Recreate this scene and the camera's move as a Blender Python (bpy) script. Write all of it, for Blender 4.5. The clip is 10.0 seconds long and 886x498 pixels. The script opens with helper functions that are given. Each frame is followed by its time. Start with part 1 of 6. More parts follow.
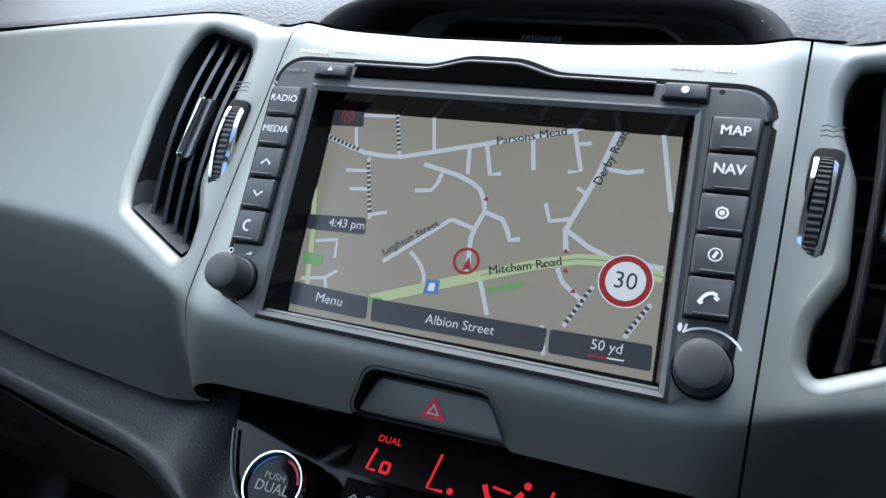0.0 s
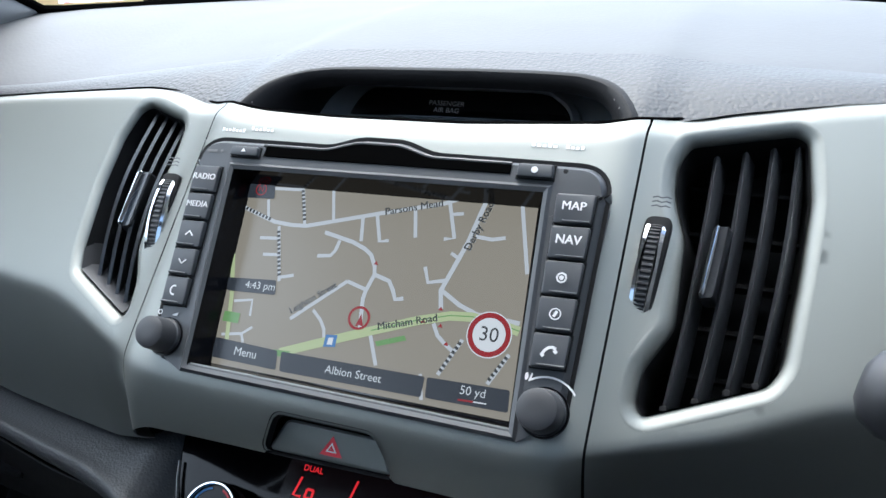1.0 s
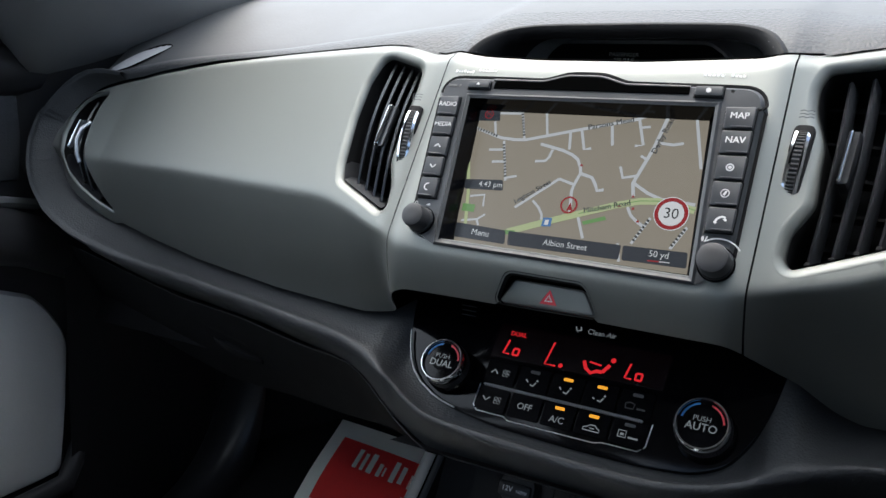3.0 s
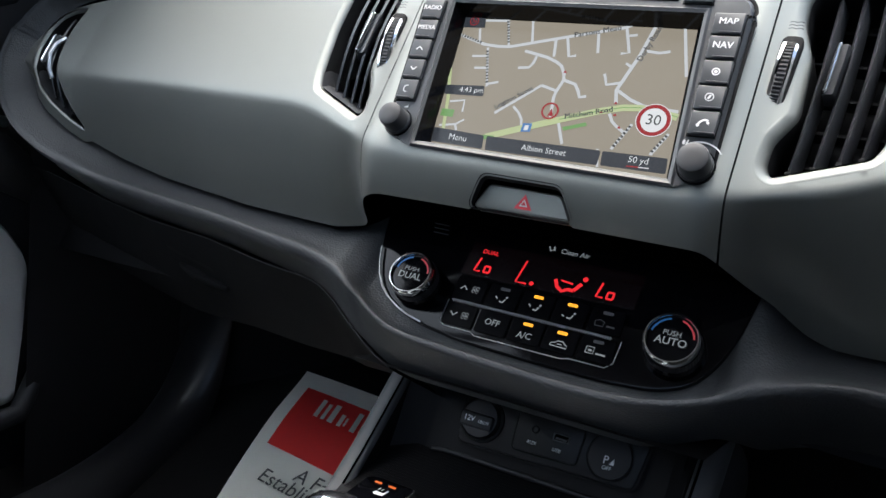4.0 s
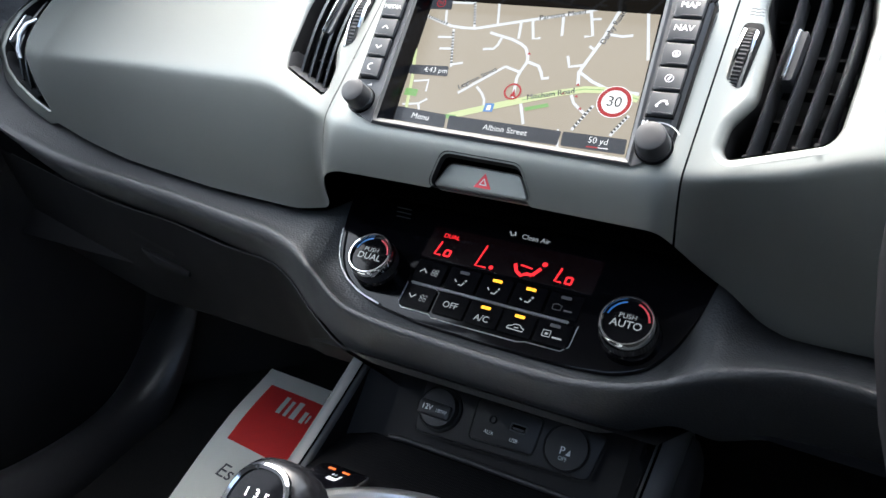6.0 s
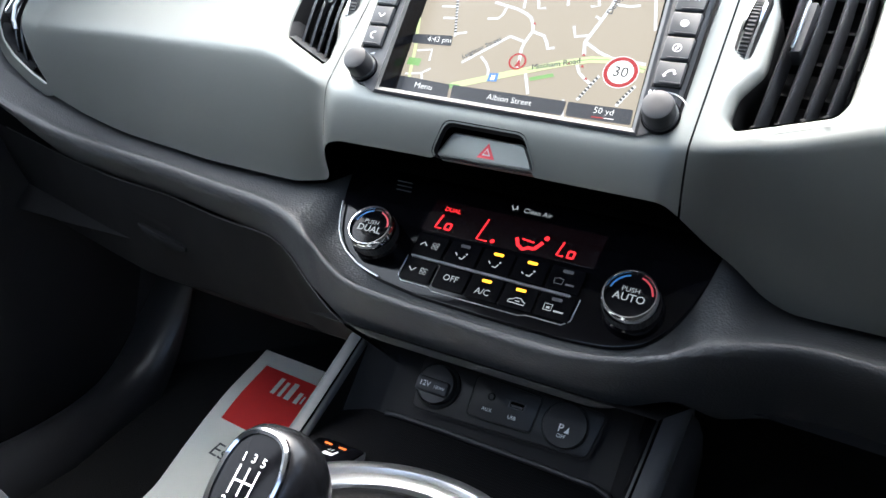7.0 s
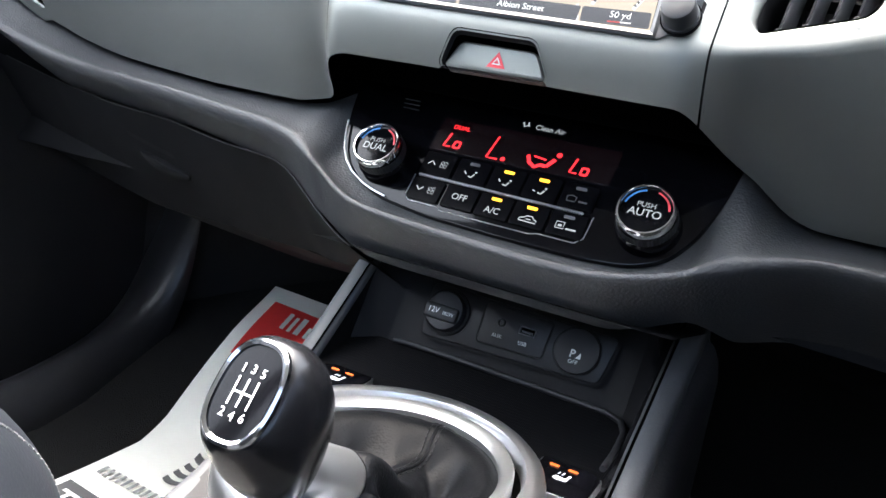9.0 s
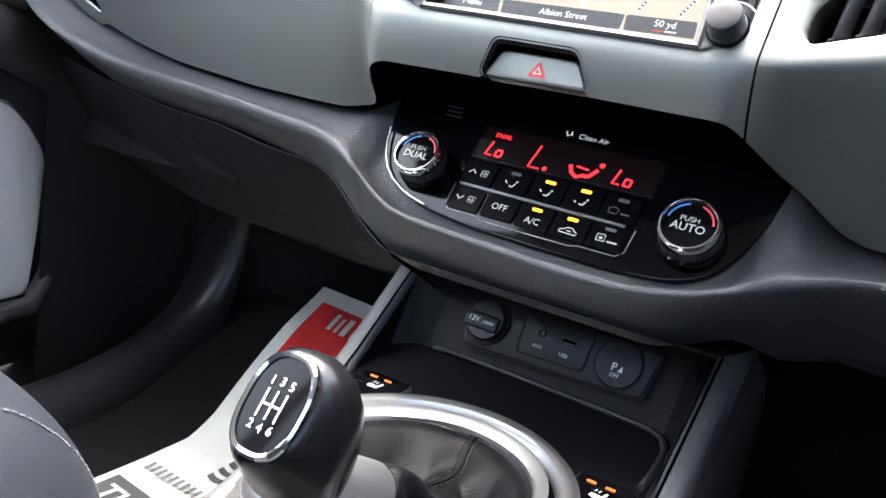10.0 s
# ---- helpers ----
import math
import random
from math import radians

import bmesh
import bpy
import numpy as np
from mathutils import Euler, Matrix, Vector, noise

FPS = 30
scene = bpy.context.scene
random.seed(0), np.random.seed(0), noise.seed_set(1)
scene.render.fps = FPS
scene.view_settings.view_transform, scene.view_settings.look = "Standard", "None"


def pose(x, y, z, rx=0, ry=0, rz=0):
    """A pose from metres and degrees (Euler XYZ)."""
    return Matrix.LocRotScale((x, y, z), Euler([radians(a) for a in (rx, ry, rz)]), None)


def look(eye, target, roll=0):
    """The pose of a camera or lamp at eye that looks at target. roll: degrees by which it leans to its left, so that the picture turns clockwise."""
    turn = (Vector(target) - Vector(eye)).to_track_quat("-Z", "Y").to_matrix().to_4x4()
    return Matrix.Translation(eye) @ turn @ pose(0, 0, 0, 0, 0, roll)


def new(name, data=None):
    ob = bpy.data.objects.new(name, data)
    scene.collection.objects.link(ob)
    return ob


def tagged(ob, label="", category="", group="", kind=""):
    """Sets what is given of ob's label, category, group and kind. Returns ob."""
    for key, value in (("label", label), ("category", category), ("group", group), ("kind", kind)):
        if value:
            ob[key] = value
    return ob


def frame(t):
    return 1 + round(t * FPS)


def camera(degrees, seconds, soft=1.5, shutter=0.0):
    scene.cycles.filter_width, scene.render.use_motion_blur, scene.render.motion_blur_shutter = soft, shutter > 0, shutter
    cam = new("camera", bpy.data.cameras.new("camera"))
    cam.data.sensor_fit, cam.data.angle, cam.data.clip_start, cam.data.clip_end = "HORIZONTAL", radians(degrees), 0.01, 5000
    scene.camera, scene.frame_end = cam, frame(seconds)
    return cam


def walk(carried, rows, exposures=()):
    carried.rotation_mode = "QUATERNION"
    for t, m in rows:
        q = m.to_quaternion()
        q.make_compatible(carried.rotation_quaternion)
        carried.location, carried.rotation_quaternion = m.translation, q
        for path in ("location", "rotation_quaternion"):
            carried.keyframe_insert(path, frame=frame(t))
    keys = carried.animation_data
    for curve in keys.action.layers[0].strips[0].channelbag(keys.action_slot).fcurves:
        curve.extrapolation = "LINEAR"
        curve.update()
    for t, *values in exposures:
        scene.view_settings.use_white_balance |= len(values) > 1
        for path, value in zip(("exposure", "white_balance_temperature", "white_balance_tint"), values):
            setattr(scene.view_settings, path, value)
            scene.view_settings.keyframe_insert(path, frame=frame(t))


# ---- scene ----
cam = camera(54.0, 10.0)
PATH = [
    (0, (0.1186, -0.3447, 0.6304), (-0.2448, 0.5685, 0.4458), 4.90),
    (0.5, (0.1307, -0.3437, 0.6329), (-0.2360, 0.5695, 0.4550), 5.70),
    (1, (0.1817, -0.3711, 0.6704), (-0.1874, 0.5394, 0.4843), 3.12),
    (1.5, (0.1752, -0.4506, 0.6923), (-0.2254, 0.4403, 0.4781), -0.55),
    (2, (0.1755, -0.5003, 0.6974), (-0.2572, 0.3764, 0.4871), 2.09),
    (2.5, (0.1894, -0.5118, 0.6841), (-0.2685, 0.3528, 0.4774), 0.47),
    (3, (0.1955, -0.5277, 0.6365), (-0.2836, 0.3284, 0.4424), 2.82),
    (3.2, (0.1956, -0.5252, 0.6179), (-0.2843, 0.3301, 0.4227), 3.43),
    (4.3, (0.2089, -0.5224, 0.5694), (-0.2438, 0.3502, 0.3860), 7.12),
    (4.5, (0.2154, -0.5221, 0.5694), (-0.2390, 0.3505, 0.3900), 6.83),
    (5, (0.2202, -0.5200, 0.5673), (-0.2255, 0.3592, 0.3992), 7.90),
    (5.5, (0.2185, -0.5174, 0.5583), (-0.2244, 0.3645, 0.3973), 8.26),
    (7, (0.2119, -0.5134, 0.5353), (-0.2208, 0.3719, 0.3652), 9.40),
    (7.5, (0.2103, -0.5124, 0.5292), (-0.2206, 0.3726, 0.3525), 9.56),
    (8, (0.2086, -0.5126, 0.5252), (-0.2395, 0.3604, 0.3327), 9.02),
    (8.5, (0.2090, -0.5030, 0.5169), (-0.2293, 0.3711, 0.3077), 9.46),
    (9, (0.2111, -0.4980, 0.5123), (-0.2214, 0.3747, 0.2860), 9.33),
    (9.5, (0.2133, -0.4969, 0.5124), (-0.2162, 0.3761, 0.2814), 8.99),
    (10, (0.2159, -0.4869, 0.5204), (-0.2710, 0.3529, 0.2804), 9.41),
]
walk(cam, [(t, look(eye, target, roll)) for t, eye, target, roll in PATH],
     [(0, 1.28, 5480, 3), (0.8, 1.34, 5600, 3), (1.5, 1.37, 5900, 4), (2.5, 1.15, 6060, 5), (3.2, 1.12, 6110, 5), (4.4, 1.95, 6190, 6), (5.5, 2.22, 6190, 6),
      (7.0, 2.65, 6190, 6), (9.0, 3.12, 6290, 8), (10, 3.18, 6290, 8)])

# ---- daylight: overcast sky and a wide, weak sun ----
world = bpy.data.worlds.new("overcast_sky")
scene.world = world
world.use_nodes = True
wn = world.node_tree
sky = wn.nodes.new("ShaderNodeTexSky")
sky.sky_type, sky.sun_disc = 'NISHITA', False
sky.sun_elevation, sky.sun_rotation = radians(72), radians(-70)
sky.air_density, sky.dust_density, sky.ozone_density = 1.0, 6.0, 1.0
wn.links.new(sky.outputs[0], wn.nodes["Background"].inputs[0])
wn.nodes["Background"].inputs[1].default_value = 0.15
sun_data = bpy.data.lights.new("sun", 'SUN')
sun_data.energy, sun_data.angle, sun_data.color = 2.2, radians(140), (1.0, 1.0, 0.98)
sun = new("sun", sun_data)
sun.matrix_basis = look((-1.0, 0.3, 2.0), (0, 0, 0))
GLOW = 2 ** -2.32

# ---- frames of reference: the leaning centre stack, the climate panel, the socket panel ----
STACK = Matrix.Translation((0, 0, 0.62)) @ Matrix.Rotation(radians(-25), 4, 'X')
CLIMATE = STACK @ Matrix.Translation((0, 0.0765, -0.165)) @ Matrix.Rotation(radians(-12), 4, 'X')
SOCKET = STACK @ Matrix.Translation((0, 0.185, -0.244))
WORLD = Matrix.Identity(4)


# ---- materials ----
def material(name, color, rough=0.5, metal=0.0, grain=0.0, grain_size=0.001, mottle=0.06, mottle_size=0.05, kind='noise',
             emit=0.0, coat=0.0, spec=0.5, grain_depth=0.0002, clear=0.0):
    m = bpy.data.materials.new(name)
    m.use_nodes = True
    nt = m.node_tree
    b = nt.nodes["Principled BSDF"]
    b.inputs["Roughness"].default_value = rough
    b.inputs["Metallic"].default_value = metal
    b.inputs["Coat Weight"].default_value = coat
    b.inputs["Coat Roughness"].default_value = 0.05
    b.inputs["Specular IOR Level"].default_value = spec
    b.inputs["Transmission Weight"].default_value = clear
    b.inputs["Base Color"].default_value = (*color, 1)
    m.diffuse_color = (*color, 1)
    if emit:
        b.inputs["Emission Color"].default_value = (*color, 1)
        b.inputs["Emission Strength"].default_value = emit
        b.inputs["Base Color"].default_value = (0.006, 0.006, 0.007, 1)
        b.inputs["Roughness"].default_value = 0.25
        return m
    tc = nt.nodes.new("ShaderNodeTexCoord")
    if mottle:
        n = nt.nodes.new("ShaderNodeTexNoise")
        n.inputs["Scale"].default_value = 1.0 / mottle_size
        n.inputs["Detail"].default_value = 6
        n.inputs["Roughness"].default_value = 0.65
        nt.links.new(tc.outputs["Object"], n.inputs["Vector"])
        ramp = nt.nodes.new("ShaderNodeMapRange")
        ramp.inputs["To Min"].default_value, ramp.inputs["To Max"].default_value = 1 - mottle, 1 + mottle
        nt.links.new(n.outputs["Fac"], ramp.inputs["Value"])
        mix = nt.nodes.new("ShaderNodeVectorMath")
        mix.operation = 'SCALE'
        mix.inputs[0].default_value = color
        nt.links.new(ramp.outputs[0], mix.inputs["Scale"])
        nt.links.new(mix.outputs[0], b.inputs["Base Color"])
        rr = nt.nodes.new("ShaderNodeMapRange")
        rr.inputs["To Min"].default_value, rr.inputs["To Max"].default_value = rough * (1 - mottle), min(1, rough * (1 + mottle * 1.5))
        nt.links.new(n.outputs["Fac"], rr.inputs["Value"])
        nt.links.new(rr.outputs[0], b.inputs["Roughness"])
    if grain:
        if kind == 'leather':
            g = nt.nodes.new("ShaderNodeTexVoronoi")
            g.feature = 'SMOOTH_F1'
            out = g.outputs["Distance"]
        elif kind == 'weave':
            g = nt.nodes.new("ShaderNodeTexWave")
            g.inputs["Distortion"].default_value = 1.0
            out = g.outputs["Fac"]
        else:
            g = nt.nodes.new("ShaderNodeTexNoise")
            g.inputs["Detail"].default_value = 3
            out = g.outputs["Fac"]
        g.inputs["Scale"].default_value = 1.0 / grain_size
        nt.links.new(tc.outputs["Object"], g.inputs["Vector"])
        bump = nt.nodes.new("ShaderNodeBump")
        bump.inputs["Strength"].default_value = grain
        bump.inputs["Distance"].default_value = grain_depth
        nt.links.new(out, bump.inputs["Height"])
        nt.links.new(bump.outputs[0], b.inputs["Normal"])
    return m


M_SILVER = material("satin_silver_trim", (0.238, 0.248, 0.236), 0.52, 0.85, grain=0.15, grain_size=0.0006, grain_depth=0.00006, mottle=0.03, mottle_size=0.08)
M_PAD = material("charcoal_soft_pad", (0.044, 0.046, 0.050), 0.50, grain=0.9, grain_size=0.0021, kind='leather', grain_depth=0.0007, mottle=0.10, mottle_size=0.06)
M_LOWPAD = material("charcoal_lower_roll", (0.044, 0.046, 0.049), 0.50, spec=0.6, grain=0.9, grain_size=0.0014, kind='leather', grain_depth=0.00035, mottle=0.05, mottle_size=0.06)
M_DECK = material("charcoal_deck_pad", (0.050, 0.052, 0.056), 0.55, grain=0.25, grain_size=0.0026, kind='leather', grain_depth=0.0006, mottle=0.08, mottle_size=0.08, spec=0.7)
M_BLACK = material("black_moulded_plastic", (0.020, 0.020, 0.022), 0.5, grain=0.4, grain_size=0.0016, kind='leather', grain_depth=0.0002, mottle=0.12)
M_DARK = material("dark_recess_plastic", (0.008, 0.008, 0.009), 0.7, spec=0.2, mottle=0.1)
M_BEZEL = material("graphite_bezel_plastic", (0.050, 0.053, 0.058), 0.38, grain=0.2, grain_size=0.0005, grain_depth=0.00005, mottle=0.05)
M_BUTTON = material("graphite_button_plastic", (0.042, 0.045, 0.050), 0.40, grain=0.2, grain_size=0.0005, grain_depth=0.00005, mottle=0.05)
M_KNOB = material("rubbery_knob_plastic", (0.030, 0.031, 0.034), 0.45, mottle=0.08)
M_GLOSS = material("piano_black_panel", (0.003, 0.003, 0.004), 0.10, spec=0.18, mottle=0.05, mottle_size=0.02)
M_KEY = material("black_key_plastic", (0.003, 0.003, 0.004), 0.25, spec=0.09, mottle=0.05, mottle_size=0.02)
# Slate colour raised to make up for light the hood blocks.
M_LITSLATE = material("lightened_glossy_slate", (0.24, 0.26, 0.28), 0.34, coat=0.2, mottle=0.06)
M_HOOD = material("black_hood_plastic", (0.009, 0.009, 0.010), 0.62, spec=0.2, grain=0.4, grain_size=0.0016, kind='leather', grain_depth=0.0002, mottle=0.1)
M_SOCKET = material("black_socket_plastic", (0.013, 0.013, 0.014), 0.42, spec=0.32, grain=0.3, grain_size=0.0012, kind='leather', grain_depth=0.0001, mottle=0.08)
M_CHROME = material("polished_chrome", (0.80, 0.81, 0.82), 0.09, 1.0, mottle=0.03, mottle_size=0.01)
M_SATIN = material("satin_chrome_ring", (0.74, 0.75, 0.76), 0.33, 1.0, mottle=0.05, mottle_size=0.02)
M_COLLAR = material("brushed_dark_silver", (0.36, 0.37, 0.38), 0.36, 0.95, mottle=0.06, mottle_size=0.02)
M_LEATHER = material("black_leather", (0.0040, 0.0043, 0.0052), 0.40, spec=0.11, grain=0.7, grain_size=0.0014, kind='leather', grain_depth=0.0003, mottle=0.12, mottle_size=0.02)
M_KNOBSKIN = material("worn_knob_leather", (0.005, 0.005, 0.006), 0.24, spec=0.42, grain=0.18, grain_size=0.0016, kind='leather', grain_depth=0.0001, mottle=0.12, mottle_size=0.02)
M_SEAT = material("dark_blue_grey_leather", (0.018, 0.021, 0.026), 0.5, spec=0.3, grain=0.5, grain_size=0.002, kind='leather', grain_depth=0.0003, mottle=0.1)
M_STITCH = material("grey_thread", (0.22, 0.22, 0.22), 0.8, mottle=0.1, mottle_size=0.003)
M_CARPET = material("black_carpet", (0.014, 0.014, 0.014), 1.0, spec=0.05, grain=1.0, grain_size=0.0015, grain_depth=0.002, mottle=0.25, mottle_size=0.01)
M_GREYDOOR = material("pale_grey_door_card", (0.52, 0.52, 0.51), 0.6, grain=0.5, grain_size=0.002, kind='leather', grain_depth=0.0003)
M_PAPER = material("off_white_paper", (0.88, 0.88, 0.80), 0.75, grain=0.2, grain_size=0.004, mottle=0.04, mottle_size=0.03)
M_RED = material("red_print", (0.72, 0.035, 0.035), 0.7, mottle=0.06, mottle_size=0.01)
M_INK = material("grey_print", (0.10, 0.10, 0.10), 0.8, mottle=0.1)
M_WHITEINK = material("white_print", (0.78, 0.78, 0.76), 0.6, mottle=0.03)
# Tray rubber darkened to carry the shade inside the cubby.
M_RUBBER = material("shaded_ribbed_tray_rubber", (0.006, 0.006, 0.007), 0.55, spec=0.18, grain=0.8, grain_size=0.004, kind='weave', grain_depth=0.0006, mottle=0.1)
M_GLASS = material("clear_glass", (1, 1, 1), 0.0, clear=1.0, mottle=0)
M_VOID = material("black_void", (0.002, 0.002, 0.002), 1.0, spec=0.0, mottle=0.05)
M_PILLAR = material("grey_pillar_trim", (0.19, 0.193, 0.198), 0.5, grain=0.4, grain_size=0.0014, kind='leather', grain_depth=0.0001, mottle=0.05)
M_SLAT = material("vent_slat_plastic", (0.026, 0.027, 0.030), 0.28, spec=0.9, mottle=0.05)
M_GLASS.node_tree.nodes["Principled BSDF"].inputs["IOR"].default_value = 1.03
M_TINTPANE = material("smoked_display_pane", (0.006, 0.006, 0.007), 0.12, coat=0.3, mottle=0.05)
M_HEAD = material("grey_headliner", (0.36, 0.36, 0.355), 0.9, grain=0.4, grain_size=0.002, mottle=0.05)
# lit marks and the map picture
L_RED = material("red_segments", (1.0, 0.03, 0.04), emit=1.4 * GLOW)
L_REDDIM = material("dim_red_window", (0.020, 0.002, 0.003), emit=0.07 * GLOW)
L_AMBER = material("amber_led", (1.0, 0.42, 0.03), emit=2.0 * GLOW)
L_ORANGE = material("orange_led", (1.0, 0.20, 0.04), emit=1.4 * GLOW)
M_MARK = material("white_marking", (0.86, 0.87, 0.88), 0.5, mottle=0.02)
# Climate legends get a low emission so that they read white.
L_MARK = material("emissive_white_marking", (0.80, 0.85, 0.90), emit=0.42 * GLOW)
M_RADIOMARK = material("grey_key_printing", (0.58, 0.585, 0.59), 0.5, mottle=0.03)
M_MARKDIM = material("dim_marking", (0.12, 0.12, 0.12), 0.6, mottle=0.02)
M_HAZ = material("red_hazard_print", (0.75, 0.06, 0.08), 0.5, mottle=0.02)
M_BLUE = material("blue_print", (0.06, 0.25, 0.6), 0.5, mottle=0.02)
SCREEN_GAIN = 1.3 * GLOW
S_GROUND = material("map_ground", (0.405, 0.345, 0.27), emit=SCREEN_GAIN)
S_ROAD = material("map_road", (0.72, 0.72, 0.74), emit=SCREEN_GAIN)
S_MAIN = material("map_main_road", (0.62, 0.68, 0.36), emit=SCREEN_GAIN)
S_GREEN = material("map_green", (0.22, 0.42, 0.14), emit=SCREEN_GAIN)
S_BAR = material("map_bar", (0.045, 0.05, 0.06), emit=SCREEN_GAIN)
S_TEXT = material("map_text", (0.9, 0.9, 0.9), emit=SCREEN_GAIN)
S_DARKTEXT = material("map_dark_text", (0.05, 0.05, 0.05), emit=SCREEN_GAIN)
S_WHITE = material("map_white", (0.95, 0.93, 0.93), emit=SCREEN_GAIN)
S_RED = material("map_red", (0.40, 0.02, 0.025), emit=SCREEN_GAIN)
S_BLUE = material("map_blue", (0.10, 0.25, 0.55), emit=SCREEN_GAIN)


# ---- building helpers ----
BASE = {}


def thing(name, at, label, category, group="", kind=""):
    """An Empty at a thing's base."""
    ob = new(name)
    ob.empty_display_size = 0.02
    ob.location = at
    BASE[ob.name] = Vector(at)
    return tagged(ob, label, category, group, kind)


def mesh(name, verts, faces, mat, parent=None, label="", m=WORLD, smooth=40, category="", kind="", group=""):
    """One mesh object from points in the frame m, under a thing or alone."""
    off = BASE[parent.name] if parent else Vector((0, 0, 0))
    vs = [m @ Vector(v) for v in verts]
    if parent is None:
        off = sum(vs, Vector((0, 0, 0))) / len(vs)
        off.z = min(v.z for v in vs)
    me = bpy.data.meshes.new(name)
    me.from_pydata([v - off for v in vs], [], faces)
    me.materials.append(mat)
    bm = bmesh.new()
    bm.from_mesh(me)
    bmesh.ops.recalc_face_normals(bm, faces=bm.faces)
    bm.to_mesh(me)
    bm.free()
    if smooth:
        for p in me.polygons:
            p.use_smooth = True
        me.set_sharp_from_angle(angle=radians(smooth))
    ob = new(name, me)
    if parent:
        ob.parent = parent
        BASE[ob.name] = off
    else:
        ob.location = off
        BASE[ob.name] = off
    return tagged(ob, label, category, group, kind)


def grid(nu, nv, fn, closed=False):
    """Points fn(u, v) on a sheet, u and v from 0 to 1, and its faces."""
    vs = [fn(i / (nu - 1), j / (nv - 1)) for i in range(nu) for j in range(nv)]
    fs = [(i * nv + j, (i + 1) * nv + j, (i + 1) * nv + j + 1, i * nv + j + 1) for i in range(nu - 1) for j in range(nv - 1)]
    if closed:
        fs += [(i * nv + nv - 1, (i + 1) * nv + nv - 1, (i + 1) * nv, i * nv) for i in range(nu - 1)]
    return vs, fs


def join(*pieces):
    vs, fs = [], []
    for v, f in pieces:
        k = len(vs)
        vs += list(v)
        fs += [tuple(i + k for i in q) for q in f]
    return vs, fs


def area2(poly):
    return sum(a[0] * b[1] - b[0] * a[1] for a, b in zip(poly, poly[1:] + poly[:1]))


def inset(poly, d):
    """The outline moved inwards by d."""
    s = 1 if area2(poly) > 0 else -1
    out = []
    n = len(poly)
    for i in range(n):
        a, b, c = Vector(poly[i - 1]), Vector(poly[i]), Vector(poly[(i + 1) % n])
        e, f = (b - a), (c - b)
        if e.length < 1e-9 or f.length < 1e-9:
            out.append(tuple(b))
            continue
        e.normalize(), f.normalize()
        n1, n2 = Vector((-e.y, e.x)) * s, Vector((-f.y, f.x)) * s
        k = n1 + n2
        k = k / max(k.length_squared, 0.3) * 2 if k.length > 1e-6 else n1
        out.append(tuple(b + k * d))
    return out


def rounded(poly, r, steps=4):
    """The outline with its corners rounded."""
    out = []
    n = len(poly)
    for i in range(n):
        a, b, c = Vector(poly[i - 1]), Vector(poly[i]), Vector(poly[(i + 1) % n])
        k = min(r, (a - b).length * 0.45, (c - b).length * 0.45)
        p, q = b + (a - b).normalized() * k, b + (c - b).normalized() * k
        for j in range(steps + 1):
            t = j / steps
            out.append(tuple(p * (1 - t) ** 2 + b * 2 * t * (1 - t) + q * t * t))
    return out


def rect(x0, z0, x1, z1, r=0.0, steps=4):
    p = [(x0, z0), (x1, z0), (x1, z1), (x0, z1)]
    return rounded(p, r, steps) if r else p


def circle(x, z, r, n=32, rz=None):
    return [(x + r * math.cos(2 * math.pi * i / n), z + (rz or r) * math.sin(2 * math.pi * i / n)) for i in range(n)]


def loft(rings, cap_first=False, cap_last=True):
    """Faces between closed rings of equal length."""
    n = len(rings[0])
    vs = [p for ring in rings for p in ring]
    fs = [(k * n + i, k * n + (i + 1) % n, (k + 1) * n + (i + 1) % n, (k + 1) * n + i) for k in range(len(rings) - 1) for i in range(n)]
    if cap_first:
        fs.append(tuple(range(n)))
    if cap_last:
        fs.append(tuple(range((len(rings) - 1) * n, len(rings) * n)))
    return vs, fs


def plate(poly, front, back, bevel=0.0008):
    """A slab with a bevelled front edge; front and back are depths."""
    b2 = inset(poly, bevel * 0.3)
    b3 = inset(poly, bevel)
    rings = [[(x, back, z) for x, z in poly], [(x, front + bevel, z) for x, z in poly], [(x, front + bevel * 0.3, z) for x, z in b2],
             [(x, front, z) for x, z in b3]]
    return loft(rings, True, True)


def frame_plate(outer, inner, front, back, bevel=0.001):
    """A slab with a hole; both outlines have as many points."""
    o2, i2 = inset(outer, bevel), inset(inner, -bevel)
    rings = [[(x, back, z) for x, z in outer], [(x, front + bevel, z) for x, z in outer], [(x, front, z) for x, z in o2],
             [(x, front, z) for x, z in i2], [(x, front + bevel, z) for x, z in inner], [(x, back, z) for x, z in inner]]
    return loft(rings, False, False)


def turned(profile, x, z, n=40):
    """A body turned about the depth axis through (x, z): profile of (radius, depth)."""
    return loft([[(px, d, pz) for px, pz in circle(x, z, max(r, 1e-5), n)] for r, d in profile], False, True)


def tube(path, radius, n=10, closed=False):
    """A round rod along points; radius is a number or a list."""
    pts = [Vector(p) for p in path]
    rings = []
    up = None
    for i, p in enumerate(pts):
        a = pts[i - 1] if (i or closed) else p
        b = pts[(i + 1) % len(pts)] if (i < len(pts) - 1 or closed) else p
        d = (b - a).normalized()
        if up is None:
            up = d.orthogonal().normalized()
        up = (up - d * up.dot(d)).normalized()
        side = d.cross(up)
        r = radius[i] if isinstance(radius, (list, tuple)) else radius
        rings.append([tuple(p + (up * math.cos(2 * math.pi * k / n) + side * math.sin(2 * math.pi * k / n)) * r) for k in range(n)])
    if closed:
        rings.append(rings[0])
        return loft(rings, False, False)
    return loft(rings, True, True)


